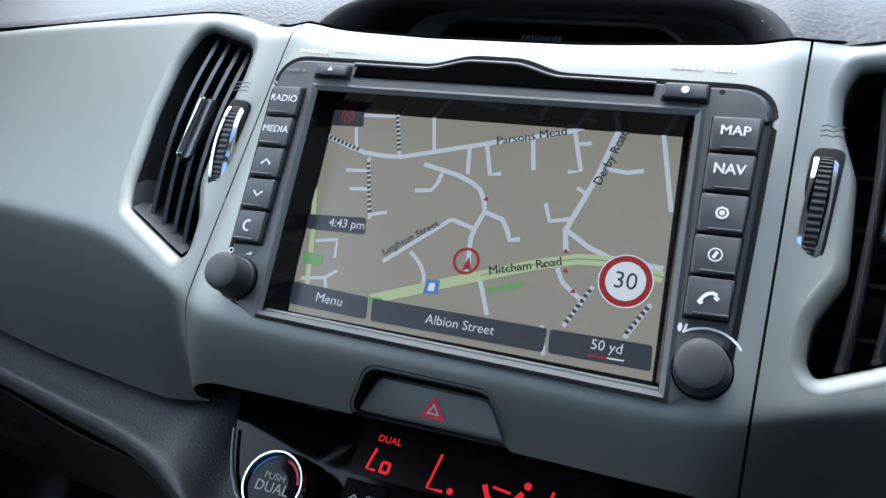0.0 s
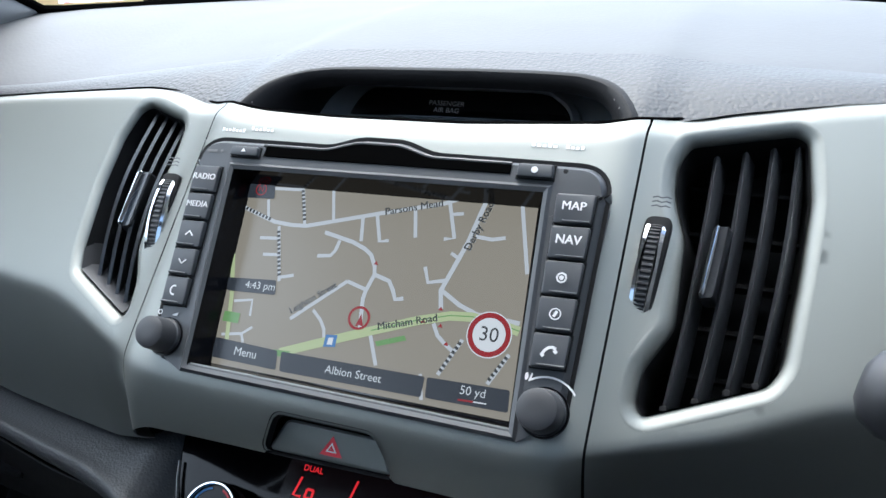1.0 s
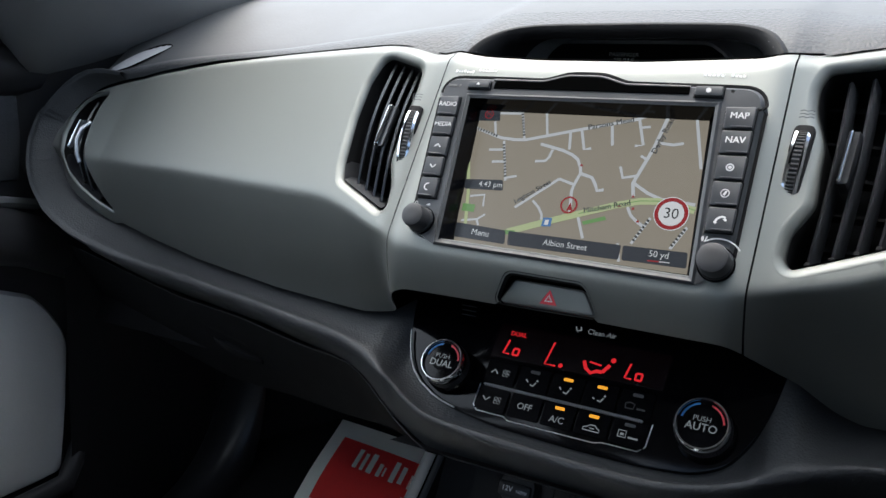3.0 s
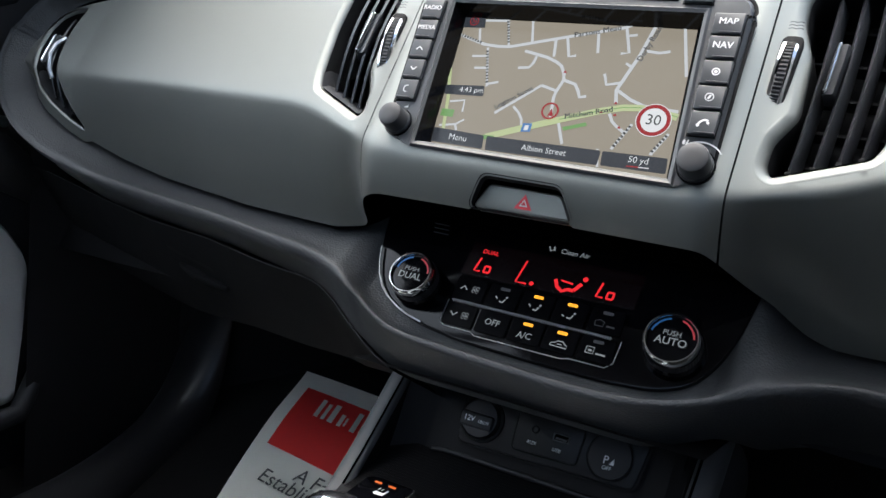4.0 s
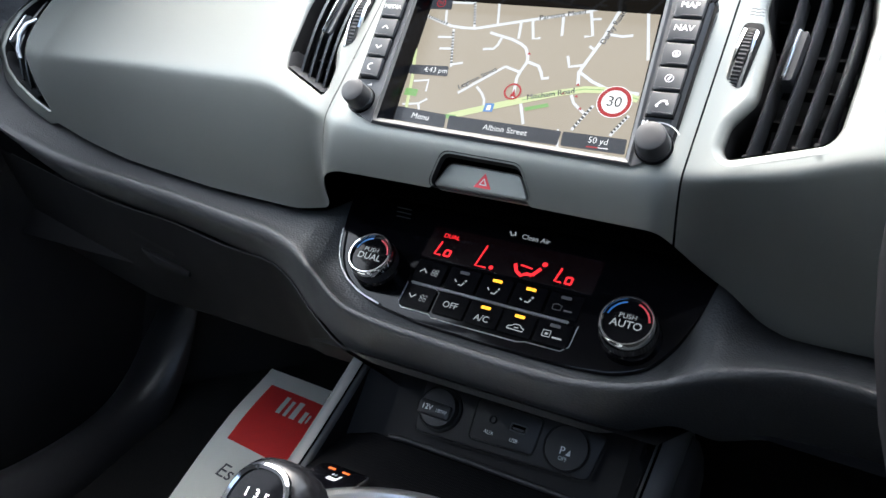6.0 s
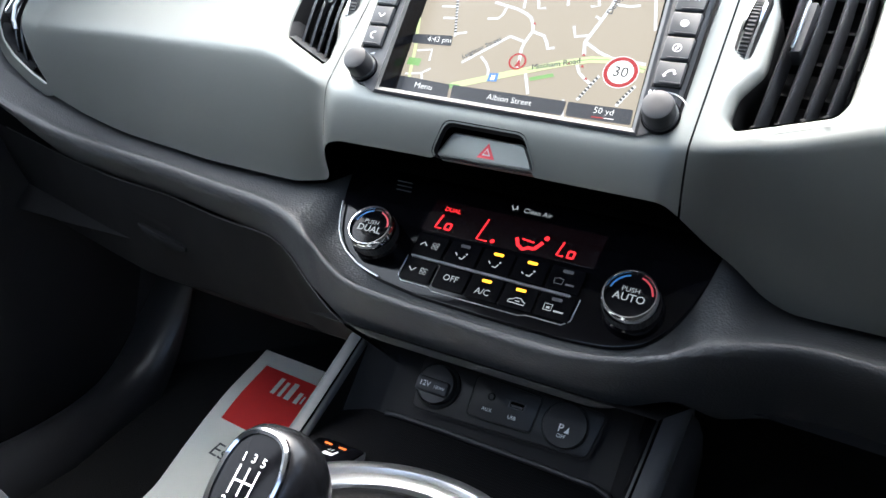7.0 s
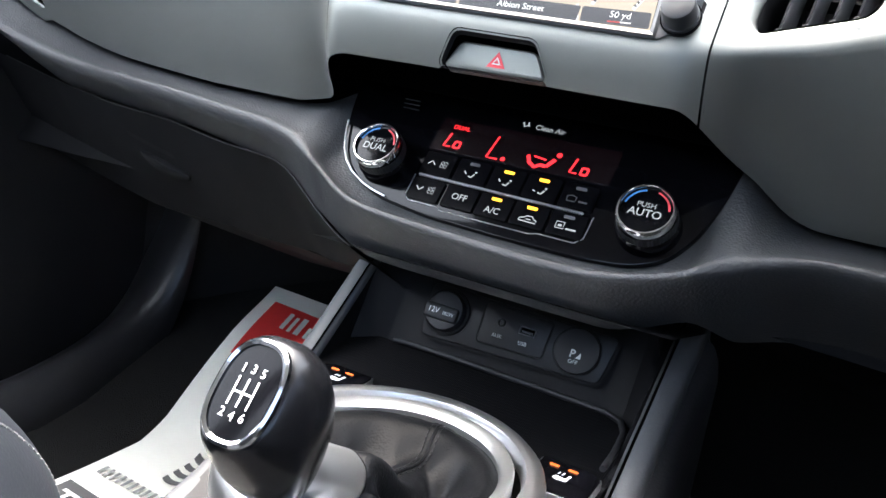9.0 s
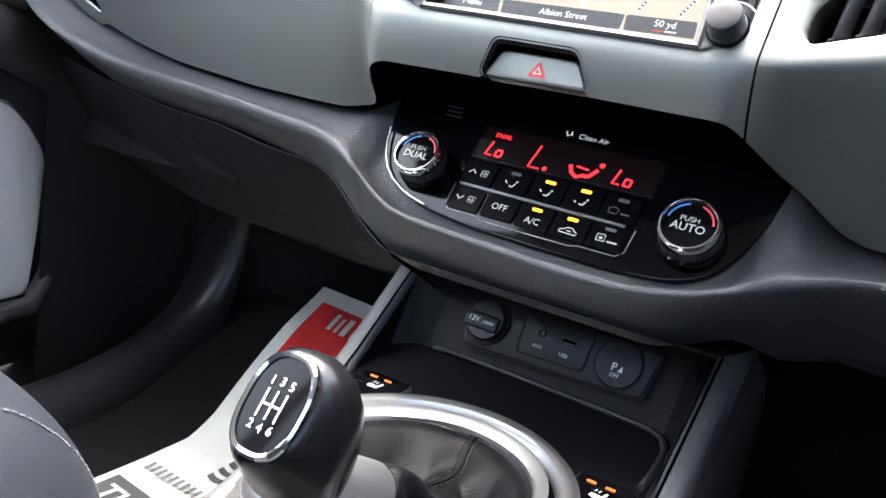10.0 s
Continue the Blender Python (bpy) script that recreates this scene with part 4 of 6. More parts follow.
mesh("small_print", *join(ribbon([(-.0965, .0066), (-.0905, .0068)], .0014, -.0126), ribbon([(-.0885, .0066), (-.0872, .0074)], .0012, -.0126)), M_MARKDIM, radio, "tiny unreadable mark", STACK, smooth=0)


def radio_knob(x, z, r, label):
    k = mesh("knob", *turned([(r * 1.06, -.010), (r * 1.06, -.0150), (r, -.0155), (r * .97, -.0240), (r * .91, -.0258), (r * .70, -.0266), (r * .3, -.0268)], x, z), M_KNOB, radio, label, STACK, smooth=30)
    rings = [[(px, d, pz) for px, pz in circle(x, z, rr, 60)] for rr, d in ((r * 1.17, -.0118), (r * 1.15, -.0132), (r * 1.08, -.0132), (r * 1.07, -.0118))]
    mesh("skirt", *loft(rings, False, False), M_GLOSS, k, "glossy skirt ring", STACK)


radio_knob(-.0895, -.0890, .0081, "round grey volume knob")
radio_knob(.0985, -.0900, .0089, "round grey tuning knob")
mesh("symbol", *join(loft([[(x, -.0128, z) for x, z in circle(-.0965, -.0778, .0013, 14)], [(x, -.0128, z) for x, z in circle(-.0965, -.0778, .0008, 14)]], False, False), flat([(-.0895, -.0785), (-.0862, -.0785), (-.0862, -.0768)], -.0128)), M_RADIOMARK, radio, "", STACK, smooth=0)
arc = [(.0985 + .0138 * math.cos(radians(a)), -.0885 + .0128 * math.sin(radians(a))) for a in range(125, 34, -10)]
mesh("symbol", *join(ribbon(arc, .0008, -.0128), flat(circle(.0888, -.0768, .0008, 10, .0016), -.0128), ribbon([(.0902, -.0786), (.0910, -.0752)], .0008, -.0128)), M_RADIOMARK, radio, "", STACK, smooth=0)
# pale marks printed on the silver trim, as plain strips
for a, b, zz, parts in ((-.1040, -.0890, .0246, 7), (-.0862, -.0722, .0262, 6), (.0655, .0785, .0300, 5), (.0818, .0910, .0300, 4)):
    for k in range(parts):
        x0, x1 = a + (b - a) * (k + .12) / parts, a + (b - a) * (k + .85) / parts
        hh = .0013 if k % 3 else .0019
        mesh("printed_mark", *grid(2, 2, lambda u, v: (x0 + (x1 - x0) * u, fascia_y(x0, zz) - .0005, zz - .0010 + hh * v)), M_WHITEINK, dash, "small white printed mark", STACK, smooth=0)

# ---- hazard switch ----
haz = thing("hazard_switch", tuple(STACK @ Vector((.002, .0, -.128))), "silver hazard light switch with a red triangle", "switch")
hz = rounded([(-.0298, -.1292), (.0335, -.1282), (.0250, -.1140), (-.0220, -.1140)], .0035)
mesh("well", *loft([[(x, fascia_y(x, z) - .0006, z) for x, z in inset(HAZARD_HOLE, -.0012)], [(x, fascia_y(x, z) + .004, z) for x, z in inset(HAZARD_HOLE, .0006)]], False, False), M_DARK, haz, "", STACK)
tilted = lambda ring, d: [(x, .0010 - .22 * (z + .1140) + d, z) for x, z in ring]
btn = mesh("button", *loft([tilted(hz, .008), tilted(hz, .0008), tilted(inset(hz, .0012), .0)], False, True), M_SILVER, haz, "satin silver rocker", STACK, smooth=30)
TRI = [(-.0028, -.1262), (.0086, -.1260), (.0029, -.1172)]
tri_y = lambda p, d: (p[0], .0010 - .22 * (p[1] + .1140) - d, p[1])
for k, (d, mm) in enumerate(((0, M_HAZ), (.0016, M_WHITEINK), (.0022, M_HAZ), (.0032, M_WHITEINK))):
    t3 = inset(TRI, d)
    mesh("triangle", [tri_y(p, .0003 + .0002 * k) for p in t3], [(0, 1, 2)], mm, btn, "red warning triangle" if k == 0 else "", STACK, smooth=0)

# ---- climate control panel ----
clim = thing("climate_panel", tuple(CLIMATE @ Vector((0, 0, -.04))), "glossy black climate control panel with red display", "control panel")
PANEL = rounded([(-.138, .075), (-.1285, .020), (-.1195, -.005), (-.104, -.024), (-.078, -.0345), (-.040, -.0400), (.012, -.0415), (.060, -.0415), (.092, -.0385), (.1120, -.0290), (.1235, -.010), (.132, .015), (.140, .075)], .010, 4)
mesh("body", *plate(PANEL, -.0025, .006, .0012), M_GLOSS, clim, "glossy black face", CLIMATE, smooth=30)
edge = [(-.1262, .0130), (-.1225, .002), (-.1180, -.008), (-.112, -.0165), (-.104, -.0235), (-.092, -.0300), (-.085, -.0325), (-.078, -.0343), (-.072, -.0356)]
mesh("chrome_edge", *tube([(x + .001, -.0045, z + .0008) for x, z in edge], [.0007] * 8 + [.0006, .0003], 8), M_SATIN, clim, "thin chrome edge", CLIMATE)
mesh("display", *plate(rounded([(-.0585, .0075), (.0640, .0090), (.0650, .0335), (-.0575, .0330)], .001), -.0030, -.002, .0002), L_REDDIM, clim, "dark red display window", CLIMATE, smooth=0)


def seg(*lines, w=.0011):
    return join(*[ribbon(l, w, -.0034) for l in lines])


def lo_sign(x, z):
    s = .0017
    return seg([(x - .0052 + s, z + .0052), (x - .0056, z - .0050), (x - .0010, z - .0050)], [(x + .0014, z - .0052), (x + .0016, z - .0004)], [(x + .0016, z - .0004), (x + .0056, z - .0004)],
               [(x + .0056, z - .0004), (x + .0054, z - .0050)], [(x + .0054, z - .0050), (x + .0014, z - .0050)], w=.0014)


mesh("digits", *lo_sign(-.0440, .0165), L_RED, clim, "red digits reading Lo", CLIMATE, smooth=0)
mesh("digits", *lo_sign(.0435, .0172), L_RED, clim, "red digits reading Lo", CLIMATE, smooth=0)
lettering("DUAL", .0046, L_RED, clim, CLIMATE, -.0425, -.0034, .0268, bold=.00004)
mesh("fan_graph", *join(seg([(-.0150, .0265), (-.0178, .0100), (-.0100, .0100)], w=.0013), flat(circle(-.0065, .0110, .0016, 10), -.0034)), L_RED, clim, "", CLIMATE, smooth=0)
mesh("airflow_figure", *join(seg([(.0085, .0180), (.0110, .0130), (.0150, .0105), (.0185, .0125), (.0225, .0125)], w=.0024), seg([(.0225, .0125), (.0265, .0185)], w=.0026),
                             seg([(.0125, .0180), (.0210, .0170)], w=.0012), flat(circle(.0280, .0220, .0018, 12), -.0035)), L_RED, clim, "red seated airflow figure", CLIMATE, smooth=0)
lettering("Clean Air", .0052, L_MARK, clim, CLIMATE, .0150, -.0030, .0390)
mesh("symbol", *seg([(-.0040, .0408), (-.0022, .0376), (.0004, .0392)], [(-.0005, .0412), (.0006, .0382)], w=.0009), L_MARK, clim, "", CLIMATE, smooth=0)
mesh("sensor_slits", *join(*[ribbon([(-.0935 + .001 * k, .0410 - .0035 * k), (-.0815 + .001 * k, .0410 - .0035 * k)], .0007, -.0028) for k in range(3)]), M_MARKDIM, clim, "", CLIMATE, smooth=0)
COLS = [-.0460, -.0215, .0025, .0262, .0502]
for r, (z0, z1) in enumerate(((-.0118, .0052), (-.0312, -.0150))):
    for c, x in enumerate(COLS):
        hw = .0112
        k = mesh("button", *plate(rect(x - hw, z0, x + hw, z1, .0015, 3), -.0042, -.002, .0003), M_KEY, clim, "glossy black button", CLIMATE, smooth=0)
        zc = (z0 + z1) / 2
        d = -.0046
        if r == 0 and c in (2, 3) or r == 1 and c in (2, 3):
            mesh("led", *plate(rect(x - .0034, z1 - .0042, x + .0034, z1 - .0020, .0007, 2), d, -.004, .0002), L_AMBER, k, "lit amber lamp", CLIMATE, smooth=0)
        elif c in (1, 4) and r == 0 or c == 4:
            mesh("led", *plate(rect(x - .0034, z1 - .0042, x + .0034, z1 - .0020, .0007, 2), d, -.004, .0002), M_MARKDIM, k, "unlit lamp", CLIMATE, smooth=0)
        if c == 0:
            s = 1 if r == 0 else -1
            mesh("symbol", *join(ribbon([(x - .0068, zc - .0013 * s), (x - .0043, zc + .0013 * s), (x - .0018, zc - .0013 * s)], .0010, d)), L_MARK, k, "", CLIMATE, smooth=0)
            mesh("symbol", *join(*[ribbon(circle(x + .0042 + .0013 * i, zc + .0012 * j, .0011, 8)[:8], .0004, d) for i in (-1, 1) for j in (-1, 1)]), L_MARK, k, "", CLIMATE, smooth=0)
        elif r == 1 and c == 1:
            lettering("OFF", .0062, L_MARK, k, CLIMATE, x, d, zc, bold=.00006)
        elif r == 1 and c == 2:
            lettering("A/C", .0062, L_MARK, k, CLIMATE, x, d, zc - .0032, bold=.00006)
        elif r == 1 and c == 3:
            car = [(x - .0055, zc - .0045), (x - .0050, zc - .0028), (x - .0025, zc - .0022), (x - .0010, zc - .0008), (x + .0025, zc - .0008), (x + .0040, zc - .0024), (x + .0056, zc - .0030), (x + .0056, zc - .0048), (x - .0055, zc - .0046)]
            mesh("symbol", *join(ribbon(car, .0008, d), ribbon([(x - .001, zc - .0030), (x + .0022, zc - .0030)], .0008, d)), L_MARK, k, "", CLIMATE, smooth=0)
        elif r == 1 and c == 4:
            mesh("symbol", *join(ribbon(rect(x - .0062, zc - .0035, x - .0012, zc + .0008) + [(x - .0062, zc - .0035)], .0007, d), ribbon([(x - .0048, zc - .0016), (x - .0024, zc - .0016)], .0016, d), ribbon([(x + .0004, zc - .0030), (x + .0068, zc - .0030)], .0012, d)), L_MARK, k, "", CLIMATE, smooth=0)
        elif r == 0 and c == 4:
            mesh("symbol", *join(ribbon([(x - .0062, zc - .0042), (x - .0066, zc - .0010), (x - .0035, zc), (x - .0006, zc - .0010), (x - .0010, zc - .0042), (x - .0062, zc - .0042)], .0006, d), ribbon([(x + .0012, zc - .0035), (x + .0066, zc - .0035)], .0012, d)), M_MARKDIM, k, "", CLIMATE, smooth=0)
        else:
            o = zc - .0028
            mesh("symbol", *join(ribbon([(x - .0012, o - .0010), (x + .0012, o - .0014), (x + .0026, o + .0012)], .0011, d), flat(circle(x + .0032, o + .0026, .0008, 8), d), ribbon([(x - .0048, o + .0022 - .002 * (c == 3)), (x - .0030, o + .0004 - .001 * (c == 3))], .0009, d)), L_MARK, k, "", CLIMATE, smooth=0)
mesh("chrome_bar", *tube([(-.0555, -.0046, -.0133), (0, -.0048, -.0136), (.0575, -.0046, -.0140)], .0004, 8), M_COLLAR, clim, "thin dotted chrome bar between the button rows", CLIMATE)
mesh("bar_dots", *join(*[plate(rect(-.0545 + .0016 * i, -.0146 - .000006 * i, -.0537 + .0016 * i, -.0124 - .000006 * i, .0002, 2), -.0050, -.004, .0002) for i in range(70)]), M_COLLAR, clim, "", CLIMATE, smooth=0)
tr = [(-.0585, -.0135), (-.0585, -.029), (-.055, -.0325), (-.034, -.0325), (-.031, -.0345), (.030, -.0345), (.035, -.0330), (.058, -.0330), (.0625, -.029), (.0635, -.014)]
mesh("button_line", *tube([(x, -.0030, z) for x, z in tr], .00035, 6), M_SATIN, clim, "", CLIMATE)


def climate_knob(x, z, word, label, r):
    k = mesh("knob", *turned([(r * 1.24, -.002), (r * 1.22, -.010), (r * 1.10, -.0125), (r * 1.06, -.021)], x, z, 72), M_GLOSS, clim, label, CLIMATE, smooth=30)
    rings = []
    for i in range(96):
        a = 2 * math.pi * i / 96
        rr = r * 1.13 + (.0004 if i % 2 else 0)
        rings.append([(x + rr * math.cos(a), -.004, z + rr * math.sin(a)), (x + rr * .985 * math.cos(a), -.0185, z + rr * .985 * math.sin(a))])
    rings.append(rings[0])
    v, f = [p for q in rings for p in q], [(2 * i, 2 * i + 1, 2 * i + 3, 2 * i + 2) for i in range(96)]
    mesh("grip", v, f, M_BLACK, k, "ribbed black grip", CLIMATE, smooth=20)
    ring = [[(px, d, pz) for px, pz in circle(x, z, rr, 64)] for rr, d in ((r * 1.115, -.0195), (r * 1.12, -.0220), (r * 1.09, -.0240), (r * 1.04, -.0250), (r * .99, -.0250), (r * .955, -.0240), (r * .94, -.0222))]
    mesh("chrome_ring", *loft(ring, False, False), M_CHROME, k, "chrome ring", CLIMATE)
    cap = mesh("cap", *turned([(r * .96, -.0218), (r * .94, -.0226), (r * .5, -.0228)], x, z, 64), M_GLOSS, k, "glossy black cap", CLIMATE, smooth=0)
    lettering("PUSH", .0046, L_MARK, cap, CLIMATE, x - .0004, -.0232, z + .0030)
    lettering(word, .0068, L_MARK, cap, CLIMATE, x, -.0232, z - .0022, bold=.00008)
    for a0, a1, mm in ((170, 105, M_BLUE), (75, 10, M_HAZ)):
        pts = [(x + r * .84 * math.cos(radians(a0 + (a1 - a0) * i / 9)), z + r * .84 * math.sin(radians(a0 + (a1 - a0) * i / 9))) for i in range(10)]
        mesh("scale_arc", *ribbon(pts, .0012, -.0231), mm, cap, "", CLIMATE, smooth=0)


climate_knob(-.0825, -.0095, "DUAL", "round temperature knob with chrome ring", .0144)
climate_knob(.0960, -.0120, "AUTO", "round temperature knob with chrome ring", .0151)


# ---- socket panel in the cubby ----
sock = thing("socket_panel", tuple(SOCKET @ Vector((0, 0, -.02))), "black plastic socket panel in the console cubby", "socket panel")
PLATE = rounded([(-.0700, -.0215), (.0690, -.0170), (.0745, .0175), (-.0740, .0190)], .006)
mesh("plate", *plate(PLATE, -.0015, .004, .0010), M_SOCKET, sock, "", SOCKET, smooth=30)
mesh("plate_gap", *loft([[(x, -.0002, z) for x, z in inset(PLATE, -.0022)], [(x, -.0004, z) for x, z in inset(PLATE, .0002)]], False, False), M_DARK, sock, "", SOCKET)
lid = mesh("lighter_cap", *turned([(.0150, .002), (.0150, -.0070), (.0142, -.0085), (.008, -.0090)], -.0545, -.0005, 40), M_BLACK, sock, "round black power socket cap", SOCKET, smooth=30)
mesh("pull_tab", *plate(rect(-.0690, -.0085, -.0420, .0030, .003), -.0125, -.006, .002), M_BLACK, lid, "", SOCKET, smooth=30)
mesh("socket_ring", *loft([[(x, d, z) for x, z in circle(-.0545, -.0005, r, 48)] for r, d in ((.0180, -.0012), (.0178, -.0035), (.0160, -.0038), (.0155, -.0012))], False, False), M_DARK, sock, "", SOCKET)
lettering("12V", .0058, M_MARK, lid, SOCKET, -.0610, -.0128, -.0025, bold=.00006)
lettering("180W", .0038, M_MARK, lid, SOCKET, -.0490, -.0128, -.0032)
port = mesh("port_block", *plate(rounded([(-.0255, -.0140), (.0250, -.0125), (.0265, .0150), (-.0265, .0165)], .004), -.0024, .001, .0007), M_SOCKET, sock, "black port block", SOCKET, smooth=30)
mesh("block_gap", *loft([[(x, -.00162, z) for x, z in inset(rounded([(-.0255, -.0140), (.0250, -.0125), (.0265, .0150), (-.0265, .0165)], .004), d)] for d in (-.0012, 0)], False, False), M_DARK, sock, "", SOCKET)
mesh("jack_hole", *loft([[(x, d, z) for x, z in circle(-.0110, .0040, r, 20)] for r, d in ((.0030, -.0024), (.0028, -.0032), (.0020, -.0032), (.0018, .001))], False, True), M_DARK, port, "", SOCKET)
mesh("usb_slot", *frame_plate(bezel_pair(rect(.0035, .0005, .0165, .0065), rect(.0048, .0015, .0152, .0055), 4)[0], bezel_pair(rect(.0035, .0005, .0165, .0065), rect(.0048, .0015, .0152, .0055), 4)[1], -.0030, .002, .0003), M_BUTTON, port, "dark metal usb slot", SOCKET)
mesh("usb_inside", *flat(rect(.0046, .0013, .0154, .0057), -.0025), M_VOID, port, "", SOCKET, smooth=0)
mesh("usb_tongue", *plate(rect(.0056, .0019, .0144, .0034), -.0029, -.0024, .0002), M_BEZEL, port, "", SOCKET, smooth=0)
lettering("AUX", .0038, M_MARK, port, SOCKET, -.0115, -.0027, -.0060)
lettering("USB", .0038, M_MARK, port, SOCKET, .0088, -.0027, -.0062)
pbut = mesh("parking_button", *turned([(.0165, .001), (.0165, -.0026), (.0158, -.0034), (.006, -.0036)], .0482, .0008, 48), M_SOCKET, sock, "round black parking sensor button", SOCKET, smooth=30)
mesh("button_gap", *loft([[(x, -.0017, z) for x, z in circle(.0482, .0008, r, 48)] for r in (.0178, .0164)], False, False), M_DARK, sock, "", SOCKET)
lettering("P", .0080, M_MARK, pbut, SOCKET, .0462, -.0039, -.0020, bold=.0001)
mesh("symbol", *join(flat([(.0490, -.0045), (.0528, -.0045), (.0520, .0002)], -.0039)), M_MARK, pbut, "", SOCKET, smooth=0)
lettering("OFF", .0040, M_MARK, pbut, SOCKET, .0480, -.0039, -.0075)

# ---- centre console ----
cons = thing("centre_console", (0, -.1, .05), "black plastic centre console with cubby tray", "console", kind="structure")


RISE_L = [(-.016, .272), (.004, .288), (.034, .315), (.063, .342), (.100, .376), (.16, .43)]
RISE_R = [(-.024, .269), (-.010, .279), (.018, .299), (.058, .328), (.100, .359), (.16, .40)]


def cubby(u, v):
    """Back wall and sides of the cubby, swept round with soft corners."""
    d = .095
    path = [(-.1215, -d), (-.1215, -.012), (-.096, .002), (.090, 0), (.100, -.010), (.104, -d)]
    k = u * 5
    i = min(int(k), 4)
    a, b = Vector(path[i]), Vector(path[i + 1])
    p = a.lerp(b, k - i)
    p.x += .008 * v * smoothstep(.085, .104, p.x)
    q = SOCKET @ Vector((p.x, .0035, -.055 + .100 * v)) + Vector((0, p.y, 0))
    low = lerp_table(q.y, RISE_L if q.x < 0 else RISE_R) - .006
    if abs(q.x) > .100 and q.z > low:
        q.z = low
    return tuple(q)


# Cubby plastic blacker than the console's, with its inside shade in the colour.
M_CUBBY_SHADED = material("shade_darkened_cubby_plastic", (0.008, 0.008, 0.009), 0.55, spec=0.16, grain=0.3, grain_size=0.0016, kind='leather', grain_depth=0.0001, mottle=0.1)
mesh("cubby_wall", *grid(51, 16, cubby), M_CUBBY_SHADED, cons, "", WORLD)
LEDGE = [(-.088, .0470, .2922), (-.080, .0505, .2925), (-.04, .0515, .2925), (.03, .0515, .2920), (.080, .0505, .2915), (.092, .0445, .2908), (.099, .030, .2895), (.102, .0, .2870), (.102, -.02, .285)]
mesh("ledge", *tube(LEDGE, .0022, 10), M_BLACK, cons, "", WORLD, smooth=60)
mesh("tray_mat", *grid(50, 80, lambda u, v: (-.123 + .229 * u, -.040 + .092 * v, .2712 + .0185 * v ** 1.6 + .00025 * math.sin(v * 190))), M_RUBBER, cons, "ribbed rubber tray mat", WORLD, smooth=60)


def console_side(sx, rise, wide):
    """Side wall of the console with its sloping satin rail."""
    path = [(sx, y, z) for y, z in rise] + [(sx * .95, -.044, .260), (sx * .86, -.085, .255), (sx * .74, -.14, .250), (sx * .64, -.20, .246), (sx * .62, -.30, .244), (sx * .62, -.60, .248)]
    rings, out = [], math.copysign(1, sx)
    for i, p in enumerate(path):
        a, b = Vector(path[max(i - 1, 0)]), Vector(path[min(i + 1, len(path) - 1)])
        d = (b - a).normalized()
        nrm = Vector((0, d.z, -d.y)).normalized()
        if nrm.z < 0:
            nrm = -nrm
        c = Vector(p)
        prof = ((-1.0, -.022), (-1.0, -.0015), (-.82, .0008), (-.45, .0020), (.1, .0022), (.6, .0008), (.9, -.0030), (1.0, -.0090), (1.0, -.022))
        rings.append([tuple(c + Vector((out * wide * a2, 0, 0)) + nrm * h) for a2, h in prof])
    mesh("rail", *loft(rings, True, True), M_RAIL, cons, "satin grey padded rail", WORLD, smooth=60)
    line = [tuple(Vector(r[2]).lerp(Vector(r[3]), .45) + Vector((0, -.0002, .0004))) for r in rings[:5]]
    mesh("rail_seam", *tube(line, .0009, 6), M_VOID, cons, "", WORLD)
    bulge = .014 if sx > 0 else .002
    rows = [[(p[0] + out * (wide * .9 + bulge * b), p[1], p[2] - .012 - h) for b, h in ((0, 0), (.45, .004), (.8, .013), (1.0, .028), (1.0, .050))] + [(p[0] + out * (wide + bulge), p[1], .05)] for p in path]
    mesh("side_panel", [q for r in rows for q in r], [(6 * i + k, 6 * i + k + 1, 6 * i + k + 7, 6 * i + k + 6) for i in range(len(path) - 1) for k in range(5)], M_BLACK, cons, "", WORLD, smooth=80)


M_RAIL = material("satin_grey_rail", (0.095, 0.097, 0.101), 0.52, grain=0.6, grain_size=0.0012, kind='leather', grain_depth=0.0001, mottle=0.05)
console_side(-.131, RISE_L[-2::-1], .0090)
console_side(.1165, RISE_R[-2::-1], .0095)
PLAN = [(-.60, .62), (-.30, .62), (-.20, .64), (-.14, .74), (-.085, .86), (-.040, .95), (-.018, .985), (0, 1.0)]


def top_plate(u, v):
    y = -.004 - .58 * v
    k = lerp_table(y, PLAN)
    return (-.128 + .236 * u) * k, y, .2735 - .024 * smoothstep(0, .3, v)


mesh("top_plate", *grid(30, 80, top_plate), M_BLACK, cons, "", WORLD)
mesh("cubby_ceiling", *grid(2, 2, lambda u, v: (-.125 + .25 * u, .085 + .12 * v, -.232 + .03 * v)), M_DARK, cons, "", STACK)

RC = (.0035, -.108)


def lathe_ring(profile, n=96):
    """A ring about the vertical through the gear lever: profile of (radius, height)."""
    rings = [[(RC[0] + .923 * r * math.cos(2 * math.pi * i / n), RC[1] + r * math.sin(2 * math.pi * i / n), z) for i in range(n)] for r, z in profile]
    return loft(rings, False, False)


sur = thing("gear_surround", (RC[0], RC[1], .27), "round satin silver gear lever surround", "gear surround")
mesh("outer_ring", *lathe_ring([(.0977, .272), (.0971, .284), (.0955, .2892), (.0920, .2924), (.0870, .2930), (.0838, .2920), (.0826, .2900), (.0822, .282)]), M_SATIN, sur, "satin silver outer ring", WORLD)
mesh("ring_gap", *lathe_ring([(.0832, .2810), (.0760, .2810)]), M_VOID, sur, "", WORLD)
mesh("inner_ring", *lathe_ring([(.0772, .280), (.0770, .2900), (.0760, .2914), (.0746, .2914), (.0700, .2890), (.0682, .2872), (.0676, .278)]), M_SATIN, sur, "bright inner ring", WORLD)


